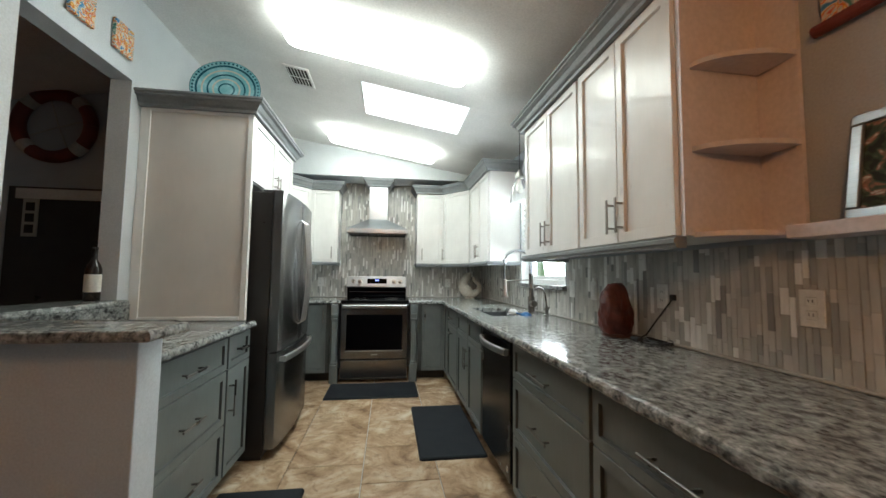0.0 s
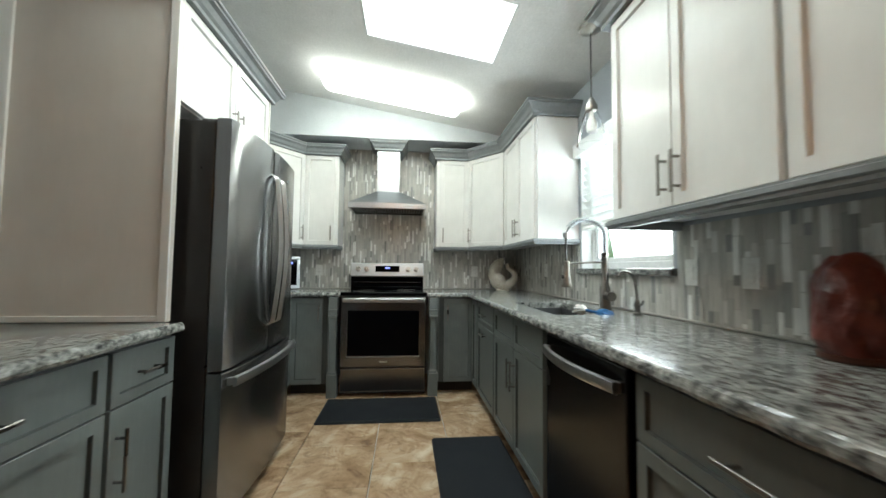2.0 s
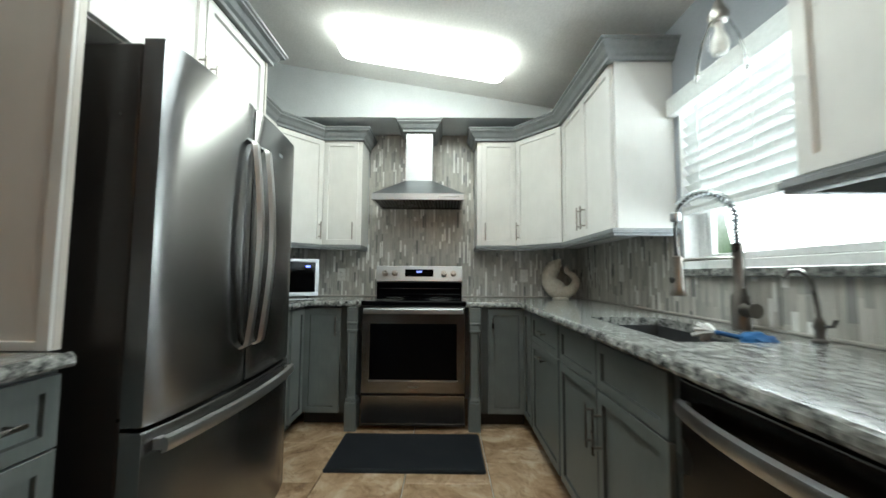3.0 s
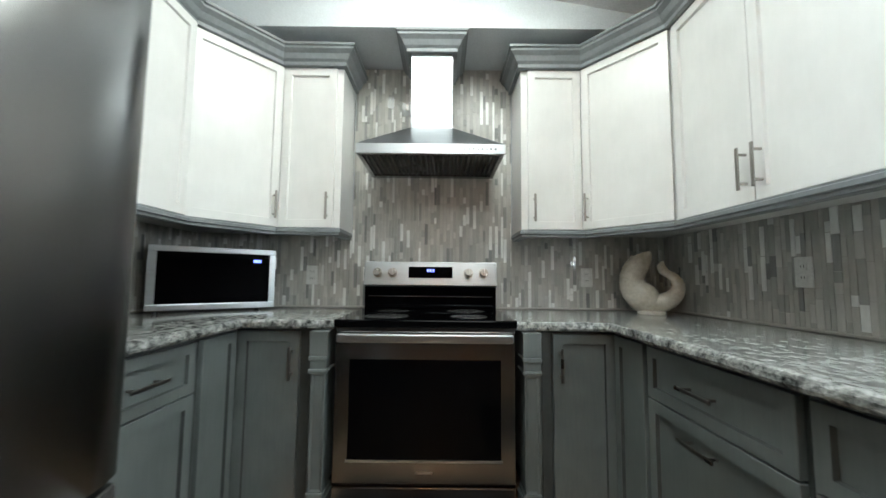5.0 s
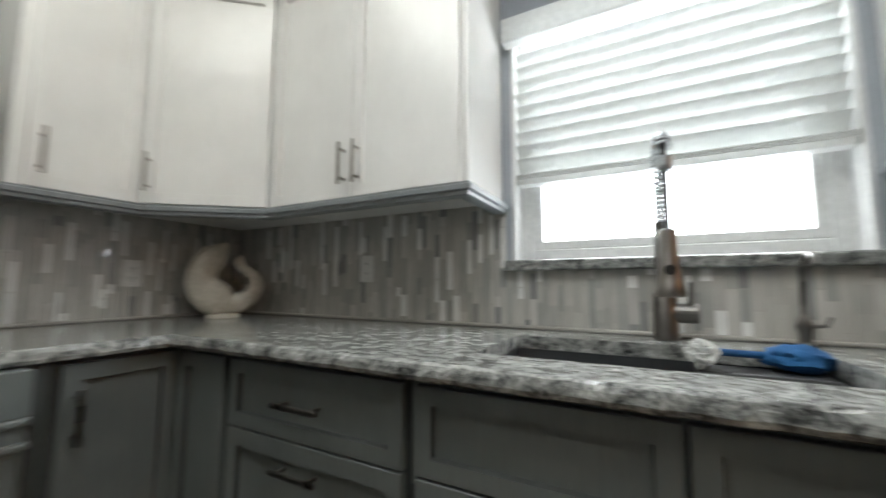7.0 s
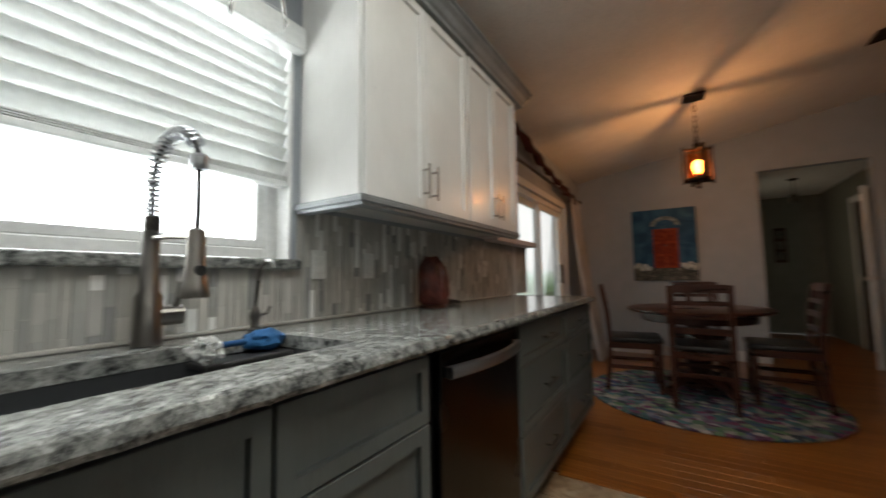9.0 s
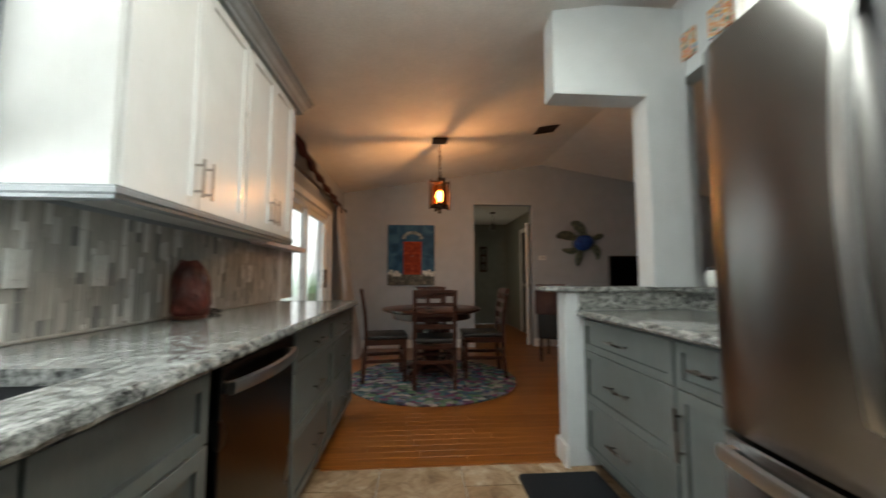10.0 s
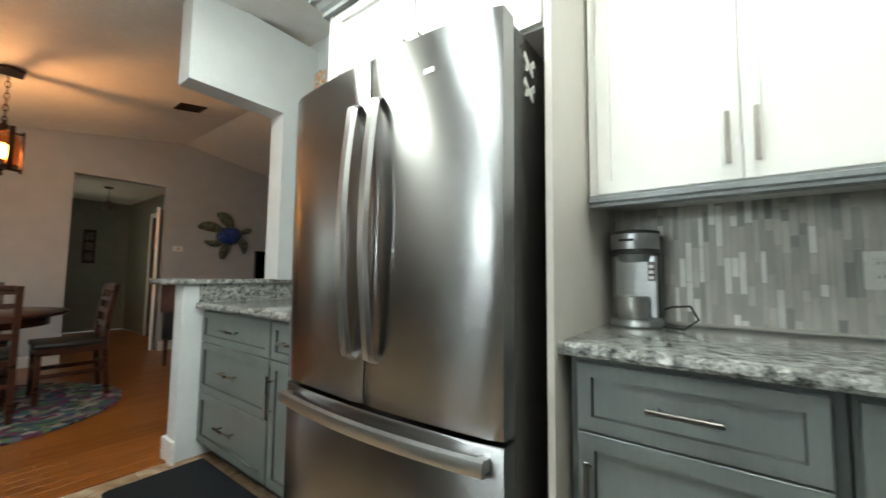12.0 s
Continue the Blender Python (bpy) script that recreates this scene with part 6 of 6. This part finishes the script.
# television on a stand in the living room
tv = thing("television", pose(-3.35, -1.95, 0, 0, 0, 170), "black flat television on a dark stand", "television")
part("panel", B(-0.55, -0.03, 0.80, 0.55, 0.03, 1.46, bevel=0.006), BLACK, tv)
part("screen", B(-0.535, -0.034, 0.82, 0.535, -0.0305, 1.445), BLACK_GLASS, tv)
part("neck", B(-0.06, -0.02, 0.66, 0.06, 0.02, 0.80), BLACK, tv)
part("foot", B(-0.25, -0.12, 0.642, 0.25, 0.12, 0.66, bevel=0.005), BLACK, tv)
cs = thing("tv_cabinet", pose(-3.35, -1.98, 0, 0, 0, 170), "dark wooden low cabinet under the television", "cabinet")
part("top", B(-0.70, -0.22, 0.60, 0.70, 0.22, 0.64, bevel=0.004), DARK_WOOD, cs)
part("body", B(-0.68, -0.20, 0.06, 0.68, 0.20, 0.60), DARK_WOOD, cs)
for x in (-0.68, -0.225, 0.23):
    part("door", B(x + 0.01, -0.215, 0.08, x + 0.44, -0.20, 0.58, bevel=0.004), DARK_WOOD, cs)
vz = thing("table_lamp", pose(-3.90, -1.88, 0.64), "cream table lamp with a drum shade", "lamp")
part("base", lathe([(0.07, 0.0), (0.075, 0.02), (0.11, 0.12), (0.08, 0.22), (0.02, 0.28)], 20), CERAMIC, vz, smooth=True)
part("stem", rod(bmesh.new(), (0, 0, 0.28), (0, 0, 0.50), 0.008), BRONZE, vz)
part("shade", lathe([(0.17, 0.44), (0.172, 0.445), (0.14, 0.68), (0.135, 0.68)], 24), CURTAIN, vz)

# armchair with a dark throw beside the half wall
ac = thing("upholstered_chair", pose(-1.75, -1.35, 0, 0, 0, 150), "dark upholstered chair with a brown throw over its back", "chair")
part("seat", B(-0.28, -0.26, 0.30, 0.28, 0.28, 0.47, bevel=0.03, seg=3), LEATHER, ac, smooth=True)
part("back", B(-0.28, -0.36, 0.30, 0.28, -0.24, 1.0, bevel=0.04, seg=3), LEATHER, ac, smooth=True)
part("throw", B(-0.30, -0.385, 0.62, 0.10, -0.215, 1.025, bevel=0.03, seg=3), surface("brown_throw", (0.05, 0.022, 0.02), (0.09, 0.045, 0.04), 0.95, bump=0.6, fine=(120, 120, 120)), ac, "dark brown woven throw", smooth=True)
for x in (-0.24, 0.24):
    for y in (-0.3, 0.24):
        part("leg", rod(bmesh.new(), (x, y, 0), (x, y, 0.31), 0.018, 0.024), DARK_WOOD, ac)

# ---- hallway ----
hd1 = tagged(new("door_1"), "white panelled hallway door, standing ajar", "door", kind="structure")
hd1.matrix_world = pose(-1.925, -3.05, 0.008, 0, 0, 62)
bm = B(0, -0.018, 0, 0.76, 0.018, 2.02, bevel=0.002, seg=1)
part("leaf", bm, TRIM, hd1)
for x in (0.10, 0.42):
    for z0, z1 in ((0.15, 0.75), (0.87, 1.45), (1.57, 1.88)):
        bmp = B(x, -0.024, z0, x + 0.24, -0.018, z1, bevel=0.005, seg=1)
        part("panel", bmp, TRIM, hd1)
for s in (-1, 1):
    part("knob", lathe([(0.025, 0), (0.02, 0.006), (0.012, 0.02), (0.028, 0.045), (0.018, 0.062)], 14, at=(0.70, 0.0, 0.0)), NICKEL, hd1, "brass-toned knob").matrix_local = pose(0, s * 0.018, 0.98, 90 * (1 if s < 0 else -1), 0, 0) @ pose(0, 0, 0)
bm = bmesh.new()
box(bm, -1.93, -3.16, 0, -1.912, -3.08, 2.12)
box(bm, -1.93, -4.0, 0, -1.912, -3.92, 2.12)
box(bm, -1.93, -3.92, 2.04, -1.912, -3.16, 2.12)
structure("door_casing", bm, TRIM, "white casing of the hallway door", "trim")
# thin near-black sheet paints the darkness of an unlit room
structure("dark_doorway", B(-1.93, -3.92, 0.0, -1.926, -3.16, 2.04), GAP, "dark sheet for the unlit room behind the hallway door", "doorway")
w2 = tagged(new("window_2"), "bright hallway side window", "window", kind="structure")
bm = bmesh.new()
for a in ((-4.3, 0.9, -4.25, 2.0), (-3.45, 0.9, -3.4, 2.0), (-4.25, 0.9, -3.45, 0.95), (-4.25, 1.95, -3.45, 2.0), (-4.25, 1.43, -3.45, 1.46)):
    box(bm, -0.53, a[0], a[1], -0.46, a[2], a[3])
part("window_frame", bm, TRIM, w2)
pf = thing("picture_trio", pose(-1.36, YS - 2.995, 1.25, 0, 0, 180), "column of three small framed pictures in the hallway", "picture")
part("board", B(-0.09, -0.012, 0, 0.09, 0, 0.62, bevel=0.002), BRONZE, pf)
for z in (0.05, 0.24, 0.43):
    part("photo", B(-0.06, -0.015, z, 0.06, -0.0125, z + 0.14), GREY_PAINT, pf)
hp = thing("hall_light", pose(-1.25, -3.6, 2.42), "small glass hallway pendant, unlit", "pendant lamp")
part("canopy", lathe([(0.06, -0.002), (0.055, -0.02), (0.01, -0.03)], 16), BRONZE, hp)
part("stem", rod(bmesh.new(), (0, 0, -0.03), (0, 0, -0.22), 0.004, n=6), BRONZE, hp)
part("shade", lathe([(0.02, -0.22), (0.06, -0.26), (0.07, -0.34), (0.05, -0.36)], 16), GREY_PAINT, hp)

# ---- living room seen through the pass-through ----
# room's dimness is in the colours: dull red ring, grey for white bands
lr = thing("life_ring", pose(-2.87, 3.9 - 0.062, 2.53, 90, 0, 0), "red life ring with white bands on the wall, colours dimmed for the dark room", "life ring")
N = 48
bm = bmesh.new()
ring = [(0.29 * math.cos(2 * math.pi * i / N), 0.29 * math.sin(2 * math.pi * i / N), 0) for i in range(N + 1)]
part("ring", tube(ring, 0.055, 10), RED_PAINT, lr, smooth=True)
for a in (45, 135, 225, 315):
    pts = [(0.29 * math.cos(radians(a + d)), 0.29 * math.sin(radians(a + d)), 0) for d in (-9, -4.5, 0, 4.5, 9)]
    part("band", tube(pts, 0.0575, 10), OUTLET, lr, "white cloth band")
for a in (20, 110, 200):
    part("rope", tube([(0.29 * math.cos(radians(a)), 0.29 * math.sin(radians(a)), -0.058), (0, 0, -0.04), (0.29 * math.cos(radians(a + 180)), 0.29 * math.sin(radians(a + 180)), -0.058)], 0.006, 6), OUTLET, lr)
dd = tagged(new("door_2"), "living room doorway filled by a dark sheet, with pale blind at its top", "door", kind="structure")
bm = B(-3.32, 3.9 - 0.03, 0, -3.22, 3.9 - 0.002, 2.06)
box(bm, -2.3, 3.9 - 0.03, 0, -2.2, 3.9 - 0.002, 2.06)
box(bm, -3.22, 3.9 - 0.03, 1.97, -2.3, 3.9 - 0.002, 2.06)
part("casing", bm, GREY_WALL, dd)
# charcoal sheet: the dark room's shade is put into its colour
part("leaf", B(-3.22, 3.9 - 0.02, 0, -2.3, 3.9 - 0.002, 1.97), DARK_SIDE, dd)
part("blind", B(-3.15, 3.9 - 0.04, 1.86, -2.35, 3.9 - 0.021, 1.95), BLIND, dd, "pale rolled blind")
sp = thing("wall_switch_panel", pose(-3.03, 3.9 - 0.022, 1.52), "pale framed trio of small pictures", "picture")
part("board", B(-0.06, -0.012, 0, 0.06, 0, 0.34, bevel=0.002), OUTLET, sp)
for z in (0.03, 0.13, 0.23):
    part("photo", B(-0.035, -0.015, z, 0.035, -0.0125, z + 0.075), GAP, sp)

# ---- pieces: mosaic strips, floor tiles, planks ----
rng = random.Random(4)
STRIPS = {}


def strip_mesh(w, h):
    key = (round(w, 3), round(h, 2))
    if key not in STRIPS:
        STRIPS[key] = mesh_of("strip", B(0.001, -0.008, 0.001, key[0] - 0.0012, 0, key[1] - 0.0012), MOSAIC)
    return STRIPS[key]


def backsplash(name, m, areas, near, widths=(0.021, 0.021, 0.016)):
    """Staggered upright mosaic strips on a grout bed; m maps (along, out, up); near(u) tells which stretch gets pieces of its own."""
    bm = bmesh.new()
    for u0, u1, z0, z1 in areas:
        box(bm, u0, -0.003, z0, u1, 0, z1)
    wall = structure(name, bm, GROUT, "vertical glass and stone mosaic backsplash in grey and cream", "backsplash")
    wall.matrix_world = m
    rest, count = [], 0
    for u0, u1, z0, z1 in areas:
        u = u0
        while u < u1 - 0.008:
            w = min(rng.choice(widths), u1 - u)
            z = z0 - rng.choice((0.0, 0.02, 0.05, 0.08))
            while z < z1:
                h = rng.choice((0.04, 0.07, 0.09, 0.11, 0.13, 0.15))
                a, b = max(z, z0), min(z + h, z1)
                z += h
                if b - a < 0.012:
                    continue
                out = rng.choice((0.0, 0.0, 0.001, 0.0018))
                if count < 300 and near(u):
                    o = new("mosaic_strip", strip_mesh(w, b - a))
                    o.parent = wall
                    o.location = (u, out - 0.0, a)
                    count += 1
                else:
                    rest.append((u + 0.001, -0.008 + out, a + 0.001, u + w - 0.0012, 0, b - 0.0012))
            u += w
    vs, fs = [], []
    for x0, y0, z0, x1, y1, z1 in rest:
        k = len(vs)
        vs += [(x0, y0, z0), (x1, y0, z0), (x1, y0, z1), (x0, y0, z1), (x0, y1, z0), (x1, y1, z0), (x1, y1, z1), (x0, y1, z1)]
        fs += [(k, k + 1, k + 2, k + 3), (k, k + 4, k + 5, k + 1), (k + 3, k + 2, k + 6, k + 7), (k, k + 3, k + 7, k + 4), (k + 1, k + 5, k + 6, k + 2)]
    me = bpy.data.meshes.new("mosaic_strips")
    me.from_pydata(vs, [], fs)
    me.materials.append(MOSAIC)
    o = tagged(new("mosaic_strips", me), kind="stuff")
    o.parent = wall


Z0 = C + 0.012
backsplash("backsplash_east", pose(XE, YN - 0.004, 0, 0, 0, -90), [(0.0, YN - WIN[1] - 0.034, Z0, UB), (YN - WIN[1] - 0.034, YN - WIN[0] + 0.026, Z0, 1.115), (YN - WIN[0] + 0.026, YN - 0.13, Z0, 1.345)], lambda u: 1.0 < u < 3.6, (0.024, 0.030, 0.020))
backsplash("backsplash_north", pose(0, YN, 0), [(-0.495, 0.495, Z0, 2.438), (-1.44, -0.495, Z0, UB), (0.495, 1.44, Z0, UB)], lambda u: True)
backsplash("backsplash_west", pose(XW, FY1 + 0.002, 0, 0, 0, 90), [(0.0, YN - FY1 - 0.01, Z0, UB)], lambda u: True)
for a in ((XE - 0.012, 0.5, XE - 0.001, YN - 0.012), (-1.44, YN - 0.012, -0.39, YN - 0.001), (0.39, YN - 0.012, XE - 0.012, YN - 0.001), (XW + 0.001, FY1 + 0.002, XW + 0.012, YN - 0.012)):
    structure("pencil_trim", B(a[0], a[1], C + 0.0005, a[2], a[3], C + 0.012, bevel=0.003, seg=1), GROUT, "cream pencil trim along the worktop", "trim")

floor_ob = bpy.data.objects["floor"]
tile_mesh = mesh_of("floor_tile", B(0.0025, 0.0025, -0.013, 0.4665, 0.4665, 0.0, bevel=0.0025, seg=1), TILE)
for i in range(8):
    for j in range(9):
        x, y = 0.012 + (i - 4) * 0.469, YT + 0.0 + j * 0.469 - 0.235 * (i % 2)
        w0, w1 = max(x, XW), min(x + 0.469, XE)
        y0, y1 = max(y, YT), min(y + 0.469, YN)
        if w1 - w0 < 0.02 or y1 - y0 < 0.02:
            continue
        full = w1 - w0 > 0.468 and y1 - y0 > 0.468
        me = tile_mesh if full else mesh_of("floor_tile", B(w0 - x + 0.0025, y0 - y + 0.0025, -0.013, w1 - x - 0.0025, y1 - y - 0.0025, 0.0), TILE)
        o = new("floor_tile", me)
        o.parent = floor_ob
        o.location = (x, y, rng.uniform(-0.0006, 0.0006))

PW, PL = 0.083, 1.22
plank_mesh = mesh_of("plank", B(0.0006, 0.0006, -0.013, PL - 0.0006, PW - 0.0006, -0.0005, bevel=0.0008, seg=1), OAK)
rest, count, y = [], 0, YT - 0.025 - PW
while y > YS - 3.0:
    x = XE - rng.uniform(0.2, PL)
    first = True
    while x > XL - PL:
        x1 = XE if first else x + PL
        if -1.3 < x and y > YS and count < 300 and not first:
            o = new("plank", plank_mesh)
            o.parent = floor_ob
            o.location = (x, y, 0)
            count += 1
        else:
            rest.append((max(x, XL) + 0.0006, y + 0.0006, x1 - 0.0006, y + PW - 0.0006))
        x -= PL
        first = False
    y -= PW
y = YT - 0.025
while y < YN - PW:
    rest.append((XL, y + 0.0006, XW - 0.13, y + PW - 0.0006))
    y += PW
vs, fs = [], []
for x0, y0, x1, y1 in rest:
    k = len(vs)
    vs += [(x0, y0, -0.0005), (x1, y0, -0.0005), (x1, y1, -0.0005), (x0, y1, -0.0005), (x0, y0, -0.013), (x1, y0, -0.013), (x1, y1, -0.013), (x0, y1, -0.013)]
    fs += [(k, k + 1, k + 2, k + 3), (k, k + 4, k + 5, k + 1), (k + 1, k + 5, k + 6, k + 2), (k + 2, k + 6, k + 7, k + 3), (k + 3, k + 7, k + 4, k)]
me = bpy.data.meshes.new("planks")
me.from_pydata(vs, [], fs)
me.materials.append(OAK)
o = tagged(new("planks", me), kind="stuff")
o.parent = floor_ob
